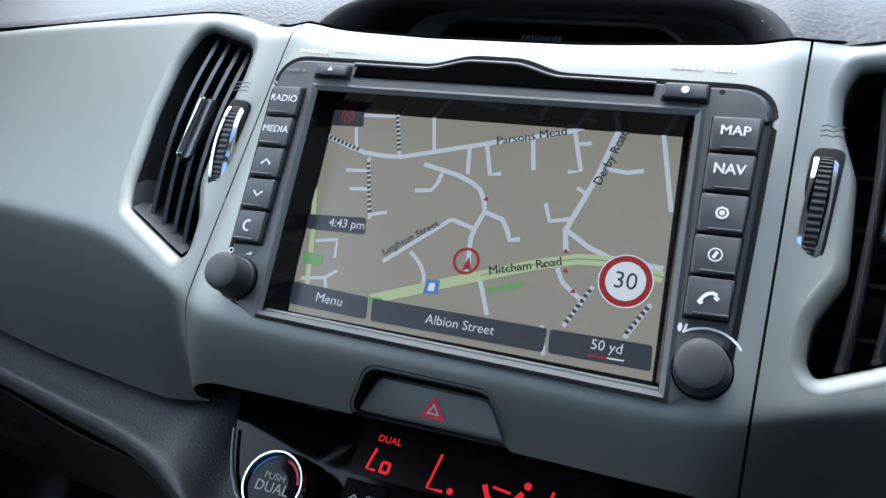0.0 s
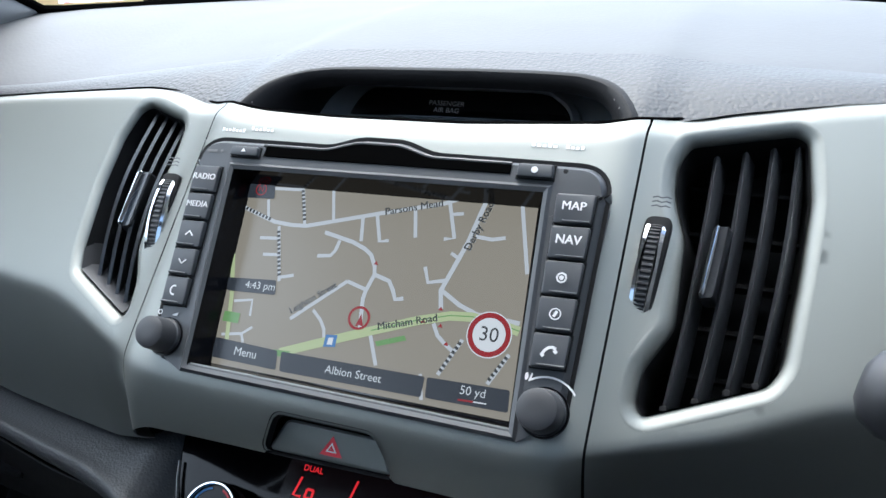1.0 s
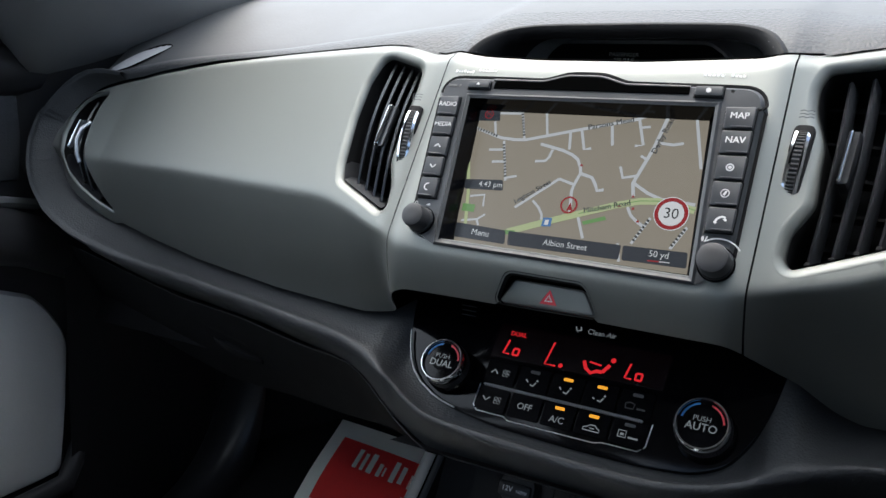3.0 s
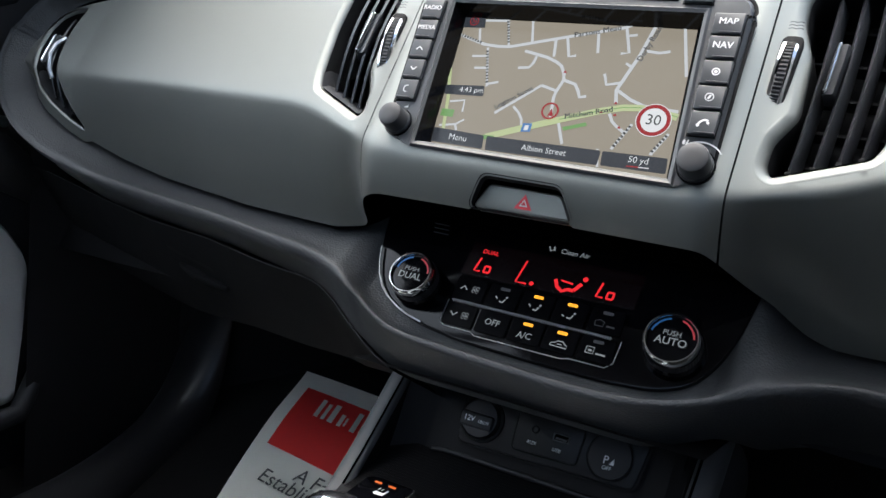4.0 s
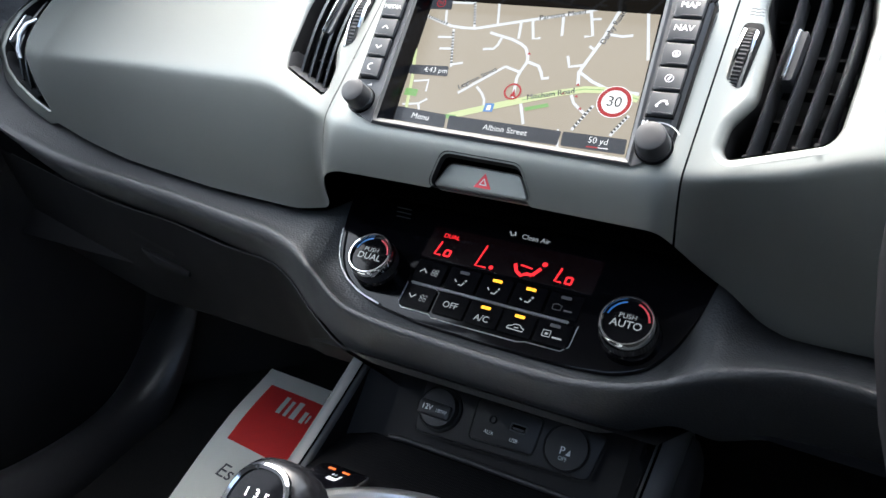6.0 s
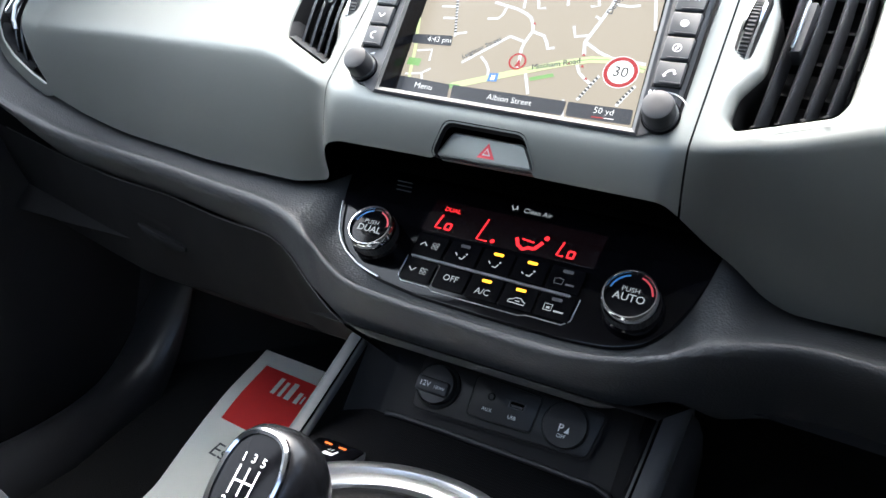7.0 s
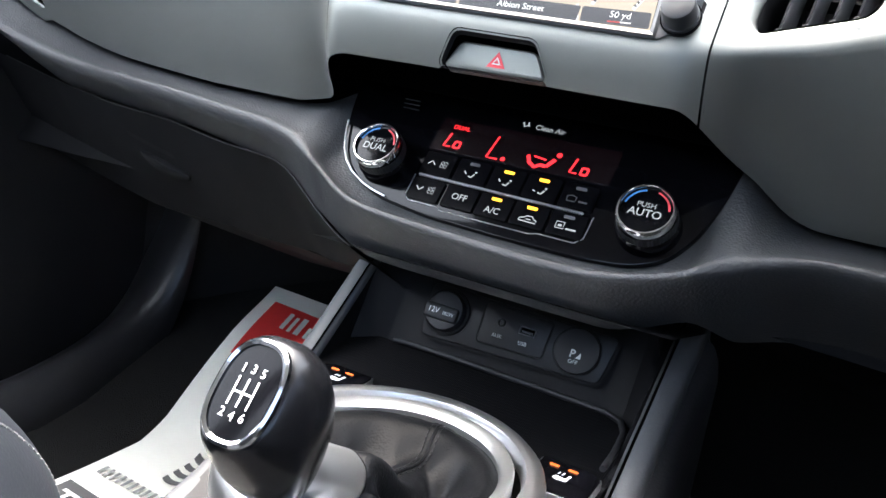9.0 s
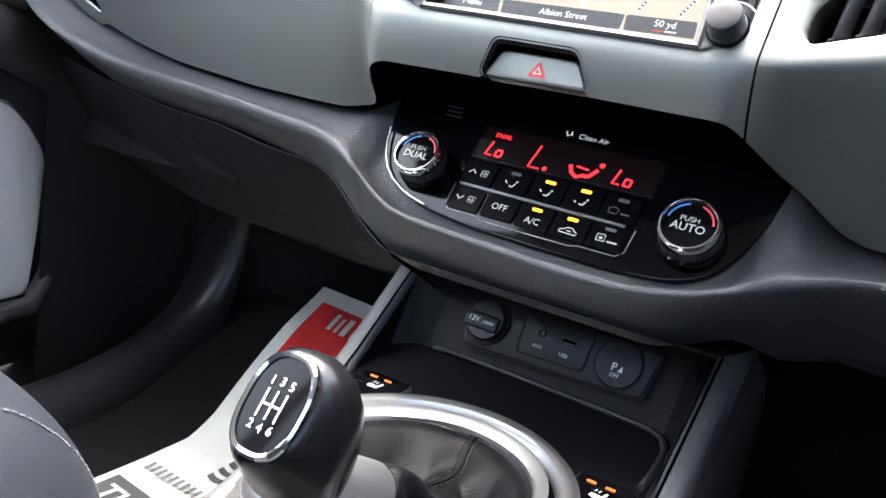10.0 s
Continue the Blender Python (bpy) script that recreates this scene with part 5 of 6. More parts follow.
def heater(x, y, mirror):
    h = thing("seat_heater_switch", (x, y, .274), "black seat heater rocker with two orange lamps", "switch", "seat heater switches")
    m = Matrix.Translation((x, y, .276)) @ Matrix.Rotation(radians(-86), 4, 'X')
    poly = [(-.019 * mirror, -.022), (.021 * mirror, -.022), (.021 * mirror, .012), (.013 * mirror, .0165), (-.019 * mirror, .0165)]
    mesh("frame", *plate(rounded(poly, .003), -.003, .002, .0008), M_SATIN, h, "thin satin frame", m, smooth=30)
    b = mesh("rocker", *plate(rounded(inset(poly, .0009), .003), -.0042, .002, .0012), M_GLOSS, h, "glossy black rocker", m, smooth=30)
    for dx in (-.0085, .0035):
        mesh("led", *plate(rect(dx - .0030, .0068, dx + .0030, .0088, .0006, 2), -.0047, -.003, .0002), L_ORANGE, b, "lit orange lamp", m, smooth=0)
    seat = [(-.0045, -.0065), (-.0020, -.0078), (.0040, -.0070), (.0052, .0010), (.0036, .0012), (.0026, -.0034), (-.0036, -.0030)]
    mesh("symbol", *join(flat(seat, -.0046), ribbon([(-.003, -.001), (-.0022, .002)], .0008, -.0046), ribbon([(-.0004, -.001), (.0004, .002)], .0008, -.0046)), M_MARK, b, "", m, smooth=0)


heater(.0840, -.036, 1)
heater(-.0900, -.018, -1)

# ---- gear lever and its leather boot ----
B, C = Vector((-.0096, -.219, .3547)), Vector((-.006, -.142, .300))
axis = (B - C).normalized()
side = Vector((1, 0, 0)) - axis * axis.x
side.normalize()
upv = axis.cross(side) * -1
if upv.z < 0:
    upv = -upv
KNOB = Matrix(((side.x, -axis.x, upv.x, B.x), (side.y, -axis.y, upv.y, B.y), (side.z, -axis.z, upv.z, B.z), (0, 0, 0, 1)))

M_STITCHDARK = material("black_thread", (0.014, 0.014, 0.015), 0.6, mottle=0.1)
boot = thing("gear_boot", (RC[0], RC[1], .28), "black leather gear boot with stitched folds", "gear boot")
top = KNOB @ Vector((.0150, .080, -.0138))


def boot_point(u, v):
    """Leather from the ring (v = 0) up to the lever (v = 1): a flat rim, a sunken middle and deep folds."""
    a = 2 * math.pi * u
    mid = math.sin(math.pi * v)
    fold = (math.sin(a * 4 + 1.3 + 2.5 * v) * .0085 + math.sin(a * 9 + 2 - 4 * v) * .0034) * mid * smoothstep(.12, .5, v)
    crease = abs(math.sin(a * 5.5 + 1.1 + 6 * v + .8 * math.sin(3 * a))) * abs(math.sin(a * 2.5 + 9 * v))
    fold += .0050 * (crease - .4) * mid * smoothstep(.25, .5, v)
    r0 = .0665 * (1 - v) + .0152 * v + fold
    c = Vector((RC[0], RC[1], .2835)).lerp(top, smoothstep(0, 1, v) * .55 + .45 * v ** 1.6)
    d = Vector((math.cos(a), math.sin(a), 0)).lerp(side * math.cos(a) + upv * math.sin(a), v ** 2)
    p = c + d * r0
    far = .5 + .5 * math.sin(a)
    sink = smoothstep(.22, .55, v) * (1 - smoothstep(.62, .98, v))
    hollow = math.exp(-((a - .55) / .42) ** 2) + .6 * math.exp(-((a - 2.35) / .55) ** 2)
    p.z += .0045 * math.exp(-((v - .16) / .10) ** 2) - sink * (.022 * far + .030 * hollow)
    return tuple(p)


mesh("leather", *grid(193, 60, boot_point), M_LEATHER, boot, "", WORLD, smooth=60)
mesh("seam", *tube([Vector(boot_point(.232 + .004 * math.sin(9 * t), t)) + Vector((0, 0, .0004)) for t in [.03 + .03 * k for k in range(26)]], .0011, 6), M_LEATHER, boot, "raised seam", WORLD)
for da in (-.011, .011):
    for k in range(22):
        t = .04 + k * .033
        p, q = [Vector(boot_point(.232 + .004 * math.sin(9 * w) + da, w)) for w in (t, t + .019)]
        mesh("stitch", *tube([p + Vector((0, -.0004, .0007)), q + Vector((0, -.0004, .0007))], .0005, 5), M_STITCHDARK, boot, "", WORLD)

M_BADGE = material("black_badge_enamel", (0.003, 0.003, 0.004), 0.12, spec=0.10, mottle=0.05, mottle_size=0.02)
lever = thing("gear_lever", tuple(C), "leather gear knob with chrome-rimmed shift pattern", "gear lever")


def oval(a, b, n=48, p=2.6):
    out = []
    for i in range(n):
        t = 2 * math.pi * i / n
        c, s = math.cos(t), math.sin(t)
        out.append((a * math.copysign(abs(c) ** (2 / p), c), b * math.copysign(abs(s) ** (2 / p), s)))
    return out


body = [(.0006, .0168, .0238, 0), (.003, .0200, .0266, 0), (.008, .0232, .0295, .0), (.015, .0258, .0316, -.0005), (.023, .0275, .0325, -.0025), (.031, .0276, .0315, -.006), (.039, .0258, .0285, -.0105), (.046, .0225, .0245, -.0150), (.052, .0182, .0195, -.0185), (.056, .0152, .0158, -.0205)]
mesh("knob", *loft([[(x, d, z + dz) for x, z in oval(a, b)] for d, a, b, dz in body], True, True), M_KNOBSKIN, lever, "dark grey leather-look knob", KNOB, smooth=60)
rim = [[(x, d, z) for x, z in oval(a, b)] for d, a, b in ((.003, .0180, .0252), (-.0010, .0176, .0248), (-.0020, .0164, .0234), (-.0012, .0150, .0218), (.001, .0146, .0214))]
mesh("chrome_rim", *loft(rim, False, False), M_CHROME, lever, "chrome rim", KNOB)
badge = mesh("badge", *loft([[(x, d, z) for x, z in oval(a, b)] for d, a, b in ((.002, .0152, .0220), (-.0004, .0148, .0216), (-.0010, .0080, .0110))], False, True), M_BADGE, lever, "glossy black shift pattern badge", KNOB)
lines = [ribbon([(-.0056, -.0010), (.0056, -.0010)], .0010, -.0016)] + [ribbon([(x, -.0075), (x, .0058)], .0010, -.0016) for x in (-.0054, .0, .0054)]
mesh("shift_pattern", *join(*lines), M_MARK, badge, "", KNOB, smooth=0)
for txt, x, z in (("1", -.0056, .0095), ("3", .0, .0100), ("5", .0056, .0095), ("2", -.0056, -.0112), ("4", .0, -.0116), ("6", .0056, -.0112)):
    lettering(txt, .0058, M_MARK, badge, KNOB, x, -.0017, z, bold=.00008)
mesh("collar", *loft([[(x + dx, d, z + dz) for x, z in oval(r, r, 40, 2.0)] for d, r, dx, dz in ((.046, .0120, .003, -.0165), (.052, .0135, .005, -.0165), (.060, .0145, .007, -.0160), (.078, .0158, .014, -.0140), (.081, .0146, .0150, -.0138))], False, False), M_COLLAR, lever, "satin silver collar", KNOB)

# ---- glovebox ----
# Glovebox colour set darker than the pad, standing in for footwell shade.
M_GLOVE_SHADED = material("shaded_charcoal_glovebox_plastic", (0.011, 0.011, 0.012), 0.66, spec=0.10, grain=0.5, grain_size=0.002, kind='leather', grain_depth=0.0002, mottle=0.1)
glove = thing("glovebox", (-.33, .09, .33), "closed charcoal glovebox with a recessed handle", "glovebox")


def glove_point(u, v):
    x = -.655 + .560 * u
    zt = smooth_table(x, GAP, 0.008) - .004 + .004 * smoothstep(-.27, -.17, x)
    zb = zt - .048 - .020 * (1 - smoothstep(-.45, -.14, x))
    y0 = .089 + .8 * max(base(x), 0)
    bulge = .004 * math.sin(math.pi * v)
    zb = max(zb, -.236) if zt > -.226 else zt - .010
    return x, y0 + .105 * v - bulge, zt + (zb + .006 - zt) * v


mesh("door", *grid(90, 20, glove_point), M_GLOVE_SHADED, glove, "", STACK)
edge_pts = [Vector(glove_point(u / 40, 0)) + Vector((0, -.0015, .0005)) for u in range(3, 41)]
mesh("edge_trim", *tube(edge_pts, .0006, 6), M_BLACK, glove, "", STACK)
# No hollow is cut; a dark patch on the door gives the recess's shade.
mesh("handle_shade_patch", *grid(14, 6, lambda u, v: tuple(Vector(glove_point(.437 + .112 * u, .24 + .17 * v + .12 * u)) + Vector((0, -.0012 + .0016 * math.sin(math.pi * v), 0)))), M_DARK, glove, "dark finger recess", STACK)
grip = []
for k in range(9):
    p = Vector(glove_point(.458 + .0140 * k, .43 + .0165 * k))
    e = .25 + .75 * math.sin(math.pi * (k + .6) / 9.2)
    grip.append([tuple(p + Vector((0, dy * e, dz * e))) for dy, dz in ((.001, .0055), (-.0055, .0030), (-.0085, -.0010), (-.0070, -.0050), (.001, -.0085))])
mesh("handle", *loft(grip, True, True), M_GLOVE_SHADED, glove, "black pull handle", STACK, smooth=50)
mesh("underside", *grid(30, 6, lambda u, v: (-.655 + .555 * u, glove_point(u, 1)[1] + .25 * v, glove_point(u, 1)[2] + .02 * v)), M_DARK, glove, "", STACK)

# ---- floor, footwell and door ----
def floor_z(y):
    return .050 + max(0, y - .12) * .45


mesh("floor", *grid(40, 40, lambda u, v: (-.86 + 1.66 * u, -1.6 + 2.2 * v, floor_z(-1.6 + 2.2 * v) - .004)), M_CARPET, None, "black carpet car floor and toe board", WORLD, category="floor", kind="structure")
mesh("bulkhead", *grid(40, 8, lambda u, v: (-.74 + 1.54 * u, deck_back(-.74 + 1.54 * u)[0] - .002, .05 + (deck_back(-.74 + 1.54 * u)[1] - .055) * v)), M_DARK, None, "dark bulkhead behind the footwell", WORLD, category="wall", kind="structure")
# Near-black here stands in for the shade in the footwell.
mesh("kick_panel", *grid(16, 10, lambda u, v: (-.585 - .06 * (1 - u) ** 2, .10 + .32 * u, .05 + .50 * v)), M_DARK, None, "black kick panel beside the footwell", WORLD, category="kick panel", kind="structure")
# Dark sheets added behind the fascia to stop stray light and reflections.
mesh("stack_light_block", *grid(4, 4, lambda u, v: (-.14 + .28 * u, .060, -.125 + .165 * v)), M_VOID, dash, "", STACK)
mesh("dash_light_block", *grid(60, 4, lambda u, v: (-.64 + 1.1 * u, .155 + .8 * max(base(-.64 + 1.1 * u), 0), -.20 + .24 * v)), M_DARK, dash, "", STACK)

M_INKLIGHT = material("pale_grey_print", (0.26, 0.26, 0.26), 0.8, mottle=0.1)
mat_ob = thing("paper_floor_mat", (-.28, .1, .06), "off-white paper floor mat with red printed panel", "floor mat")


def mat_xy(u, v):
    """u across from the outer edge, v from the far end towards the seat."""
    left = Vector((-.452, .376)).lerp(Vector((-.404, .150)), min(v / .52, 1)) if v < .52 else Vector((-.404, .150)).lerp(Vector((-.405, -.16)), (v - .52) / .48)
    right = left + Vector((.36, -.03))
    return left.lerp(right, u)


def mat_point(u, v, lift=0.0):
    p = mat_xy(u, v)
    z = floor_z(p.y) + .012 + .006 * math.sin(3 * u + 4 * v) * (1 - v) + .010 * smoothstep(.0, .25, v) * (1 - smoothstep(.3, .7, v)) + lift
    return p.x, p.y, z


mesh("sheet", *grid(36, 50, mat_point), M_PAPER, mat_ob, "", WORLD, smooth=60)


def on_mat(u0, v0, u1, v1, mat, name, label="", lift=.0015, nu=10, nv=10):
    return mesh(name, *grid(nu, nv, lambda u, v: mat_point(u0 + (u1 - u0) * u, v0 + (v1 - v0) * v, lift)), mat, mat_ob, label, WORLD, smooth=60)


on_mat(.055, .065, .95, .300, M_RED, "red_panel", "red printed panel")
# the maker's name as plain upright bars, two rows
for a, b, v0, v1 in ((.150, .168, .092, .165), (.182, .196, .100, .165), (.210, .232, .092, .165), (.252, .268, .118, .165), (.276, .284, .125, .158), (.308, .328, .090, .166), (.342, .360, .098, .160), (.384, .400, .115, .165), (.408, .424, .115, .165),
                     (.446, .462, .115, .165), (.484, .500, .095, .165), (.510, .526, .095, .165), (.380, .400, .195, .268), (.414, .430, .203, .260), (.454, .470, .220, .268), (.494, .510, .220, .268), (.534, .550, .200, .268), (.574, .590, .220, .268)):
    on_mat(a, v0, b, v1, M_WHITEINK, "print_bar", "", .003, 3, 4)


def mat_text(text, u, v, size, mat, bold=0.0):
    """Writing laid on the mat, reading across it."""
    p = Vector(mat_point(u, v, .003))
    q = Vector(mat_point(u + .05, v, .003))
    dn = Vector(mat_point(u, v + .03, .003))
    ex = (q - p).normalized()
    ez = (p - dn).normalized()
    ez = (ez - ex * ez.dot(ex)).normalized()
    ey = ez.cross(ex)
    m = Matrix(((ex.x, ey.x, ez.x, p.x), (ex.y, ey.y, ez.y, p.y), (ex.z, ey.z, ez.z, p.z), (0, 0, 0, 1)))
    lettering(text, size, mat, mat_ob, m, 0, 0, 0, bold=bold, align='LEFT')


mat_text("A Family", .22, .345, .026, M_INK)
mat_text("Established", .10, .385, .026, M_INK)
for k in range(14):
    on_mat(.045 + .0235 * k, .655 - .0006 * k, .0555 + .0235 * k, .677 - .0006 * k, M_INKLIGHT, "print_bar", "", .002, 3, 2)
on_mat(.03, .715, .90, .80, M_INK, "dark_panel", "dark printed panel")
mat_text("Thank", .06, .757, .034, M_WHITEINK, .0008)
for k in range(4):
    def wave(u, v, k=k):
        uu = .190 + .120 * u
        return mat_point(uu, 0.540 + .022 * k + .010 * math.sin(u * 5.0) + .012 * v - .02 * u, .002)
    mesh("wave_mark", *grid(12, 3, wave), M_INK, mat_ob, "", WORLD)

M_SILLTRIM = material("smooth_sill_plastic", (0.020, 0.020, 0.022), 0.32, spec=0.35, grain=0.2, grain_size=0.0014, kind='leather', grain_depth=0.0001, mottle=0.1)
# door with pale lower card
door = thing("door_1", (-.68, -.3, .05), "black passenger door card with pale grey lower panel", "car door", kind="structure")
mesh("card", *grid(40, 30, lambda u, v: (-.70 + .025 * math.sin(math.pi * v), -1.2 + 1.62 * u, .05 + (.52 + .05 * smoothstep(.74, .80, u)) * v)), M_BLACK, door, "", WORLD)
GREY = [(-.62, .130), (.068, .146), (.103, .149), (.113, .231), (.118, .307), (.111, .327), (.093, .353), (.073, .373), (.04, .384), (-.02, .405), (-.62, .43)]
mesh("grey_panel", *loft([[(-.672 + d, y, z) for y, z in rounded(inset(GREY, e), .008)] for d, e in ((-.03, 0), (.0, .0), (.006, .004), (.008, .012))], False, True), M_GREYDOOR, door, "pale grey lower panel", WORLD, smooth=40)
mesh("armrest", *tube([(-.665, -1.1, .50), (-.655, -.5, .50), (-.650, -.1, .485), (-.655, .06, .44), (-.67, .13, .40)], [.045, .045, .04, .03, .02], 12), M_BLACK, door, "", WORLD)
mesh("pocket_edge", *tube([(-.655, -.5, .135), (-.645, .0, .138), (-.645, .09, .145), (-.655, .125, .19)], .012, 10), M_BLACK, door, "", WORLD)
mesh("upper_rail", *tube([(-.70, -1.2, .600), (-.695, -.3, .602), (-.690, .02, .622), (-.680, .17, .628)], [.035, .035, .032, .03], 12), M_BLACK, door, "", WORLD)
mesh("upper_card", *loft([[(x, y, .49 + (z - .49) * k) for x, z in ((-.712, .665), (-.692, .650), (-.678, .61), (-.674, .55), (-.680, .505), (-.71, .490))] for y, k in ((-1.2, .66), (-.5, .68), (-.1, .78), (.03, .9), (.072, .95))], True, True), M_PAD, door, "charcoal padded upper door card", WORLD, smooth=50)
mesh("pull_trim", *tube([(-.648, -.60, .492), (-.644, -.10, .490), (-.646, .03, .486), (-.655, .075, .478)], .006, 8), M_SATIN, door, "satin grey trim strip", WORLD)
SILL = [Vector(p) for p in ((-1.2, .085), (-.6, .085), (-.2, .085), (.04, .088), (.14, .100), (.22, .128), (.27, .175), (.30, .26), (.31, .40))]
SILL_EDGE = [(-.612, -.055), (-.606, -.030), (-.592, -.013), (-.574, -.004), (-.556, -.001), (-.541, -.006), (-.530, -.018), (-.525, -.036), (-.524, -.062)]
mesh("sill_trim", *loft([[(x, spline(SILL, k / 60).x, spline(SILL, k / 60).y + z) for x, z in SILL_EDGE] for k in range(61)], True, True), M_SILLTRIM, None,
     "black plastic door sill trim", WORLD, smooth=70, category="sill trim", kind="structure")

# ---- passenger seat edge ----
seat = thing("passenger_seat", (-.38, -.5, .05), "dark blue-grey leather passenger seat with pale stitching", "seat")


def cushion(u, v):
    x = -.60 + .485 * u
    prof = [(-.80, .300), (-.50, .315), (-.34, .325), (-.25, .312), (-.195, .270), (-.170, .215), (-.175, .150), (-.20, .11)]
    t = v * 7
    i = min(int(t), 6)
    a, b, c, d = [Vector(prof[min(max(j, 0), 7)]) for j in (i - 1, i, i + 1, i + 2)]
    f = t - i
    p = 0.5 * ((2 * b) + (c - a) * f + (2 * a - 5 * b + 4 * c - d) * f * f + (3 * b - a - 3 * c + d) * f ** 3)
    e = abs(2 * u - 1) ** 7
    return x, p.x - .045 * e, p.y - .030 * e + .012 * math.sin(math.pi * u)


mesh("cushion", *grid(50, 50, cushion), M_SEAT, seat, "", WORLD, smooth=80)
mesh("cushion_side", *grid(2, 40, lambda u, v: (-.115 + .002 * u, cushion(1, v)[1], cushion(1, v)[2] * (1 - u) + .09 * u)), M_SEAT, seat, "", WORLD)
for k in range(60):
    a, b = Vector(cushion(.905, .25 + k * .011)), Vector(cushion(.905, .2575 + k * .011))
    mesh("stitch", *tube([a + Vector((.0, -.0005, .0012)), b + Vector((.0, -.0005, .0012))], .0006, 5), M_STITCH, seat, "", WORLD)
mesh("backrest", *loft([[(x, -.80 + dy - .25 * t, .30 + .62 * t) for x, dy in ((-.58, 0), (-.50, .05), (-.38, .03), (-.26, .05), (-.18, 0), (-.20, -.08), (-.56, -.08))] for t in (0, .3, .6, .9, 1)], True, True), M_SEAT, seat, "", WORLD)

# ---- steering wheel, stalk ----
M_WHEEL = material("black_wheel_leather", (0.008, 0.008, 0.009), 0.6, spec=0.06, grain=0.3, grain_size=0.0016, kind='leather', grain_depth=0.0001, mottle=0.1)
wheel = thing("steering_wheel", (.405, -.28, .36), "black leather steering wheel", "steering wheel")
WM = Matrix.Translation((.4125, -.275, .545)) @ Matrix.Rotation(radians(-24), 4, 'X')
mesh("rim", *tube([(.182 * math.cos(2 * math.pi * i / 64), 0, .182 * math.sin(2 * math.pi * i / 64)) for i in range(64)], .0155, 14, True), M_WHEEL, wheel, "", WM)
mesh("hub", *turned([(.075, .05), (.078, .01), (.07, -.005), (.03, -.012)], 0, 0, 40), M_BLACK, wheel, "", WM)
for a in (0, 180, 270):
    c, s = math.cos(radians(a)), math.sin(radians(a))
    mesh("spoke", *tube([(.06 * c, .005, .06 * s), (.12 * c, .004, .12 * s), (.172 * c, .0, .172 * s)], [.022, .016, .014], 10), M_BLACK, wheel, "", WM)
mesh("column", *tube([(.405, -.24, .53), (.405, -.10, .47), (.405, .1, .40)], [.06, .065, .07], 20), M_BLACK, None, "black steering column cowl", WORLD, category="steering column", kind="structure")
stalk = thing("column_stalk", (.33, -.13, .55), "dark grey control stalk on the steering column", "stalk")
mesh("arm", *tube([(.36, -.15, .552), (.30, -.135, .570), (.245, -.125, .587), (.222, -.120, .592)], [.009, .008, .009, .010], 14), M_KNOB, stalk, "", WORLD)
mesh("tip", *tube([(.228, -.121, .591), (.221, -.119, .593), (.212, -.1165, .595), (.206, -.115, .596), (.2035, -.1145, .5965)], [.010, .0125, .0130, .010, .005], 18), M_KNOB, stalk, "grey ribbed tip", WORLD)

# ---- windscreen, pillars, roof, rest of the cabin shell ----
shell = thing("cabin_shell", (0, -.4, .05), "car cabin shell with pale headliner and dark pillars", "car body", kind="structure")
def roof_z(x, y):
    return 1.25 - .12 * (x / .65) ** 2 - .03 * max(0, y + 1.0) ** 2


mesh("roof", *grid(24, 24, lambda u, v: (lambda x, y: (x, y, roof_z(x, y)))(-.58 + 1.32 * u, -1.6 + 1.28 * v)), M_HEAD, shell, "grey headliner", WORLD)
mesh("rear_wall", *grid(4, 4, lambda u, v: (-.75 + 1.55 * u, -1.6, .0 + .82 * v)), M_BLACK, shell, "", WORLD)
mesh("right_wall", *grid(4, 4, lambda u, v: (.77, -1.6 + 2.3 * u, .0 + .68 * v)), M_BLACK, shell, "", WORLD)
mesh("right_rear_pillar", *grid(4, 4, lambda u, v: (.77 - .02 * v, -.76 + .16 * u, .68 + .54 * v)), M_BLACK, shell, "", WORLD)
mesh("rear_pillar", *grid(6, 6, lambda u, v: (-.70 + .16 * v, -1.0 + .15 * u, .62 + .58 * v)), M_BLACK, shell, "", WORLD)
mesh("scuttle", *grid(20, 3, lambda u, v: (-.70 + 1.5 * u, deck_back(-.70 + 1.5 * u)[0] + .0 + .10 * v, deck_back(-.70 + 1.5 * u)[1] + .004 - .08 * v)), M_DARK, shell, "", WORLD)


FOOT = [(.545, .312, .722), (.548, .27, .703), (.572, .20, .668), (.625, .135, .634), (.668, .078, .612), (.674, .03, .690), (.648, -.03, .80), (.61, -.14, .99)]
SEAL = [(.545, .312, .722), (.549, .285, .731), (.546, .25, .747), (.535, .19, .780), (.522, .11, .845), (.512, .02, .925), (.505, -.09, 1.02), (.500, -.20, 1.11)]


def pillar_point(sx):
    def fn(u, v):
        t = u * 7
        i = min(int(t), 6)
        a = Vector(FOOT[i]).lerp(Vector(FOOT[i + 1]), t - i)
        b = Vector(SEAL[i]).lerp(Vector(SEAL[i + 1]), t - i)
        p = a.lerp(b, v)
        k = (b - a).length
        p += Vector((-.55, -.75, .1)) * .30 * k * math.sin(math.pi * v ** .85)
        return sx * p.x, p.y, p.z
    return fn


for sx in (-1, 1):
    mesh("pillar", *grid(40, 24, pillar_point(sx)), M_PILLAR, shell, "grey trimmed windscreen pillar", WORLD, smooth=80)
    skirt = [(sx * (x + d), y, z - h) for x, y, z in FOOT for d, h in ((0, 0), (.012, .03), (.03, .16))]
    mesh("pillar_foot", skirt, [(3 * i + k, 3 * i + k + 1, 3 * i + k + 4, 3 * i + k + 3) for i in range(7) for k in (0, 1)], M_BLACK, shell, "", WORLD, smooth=60)
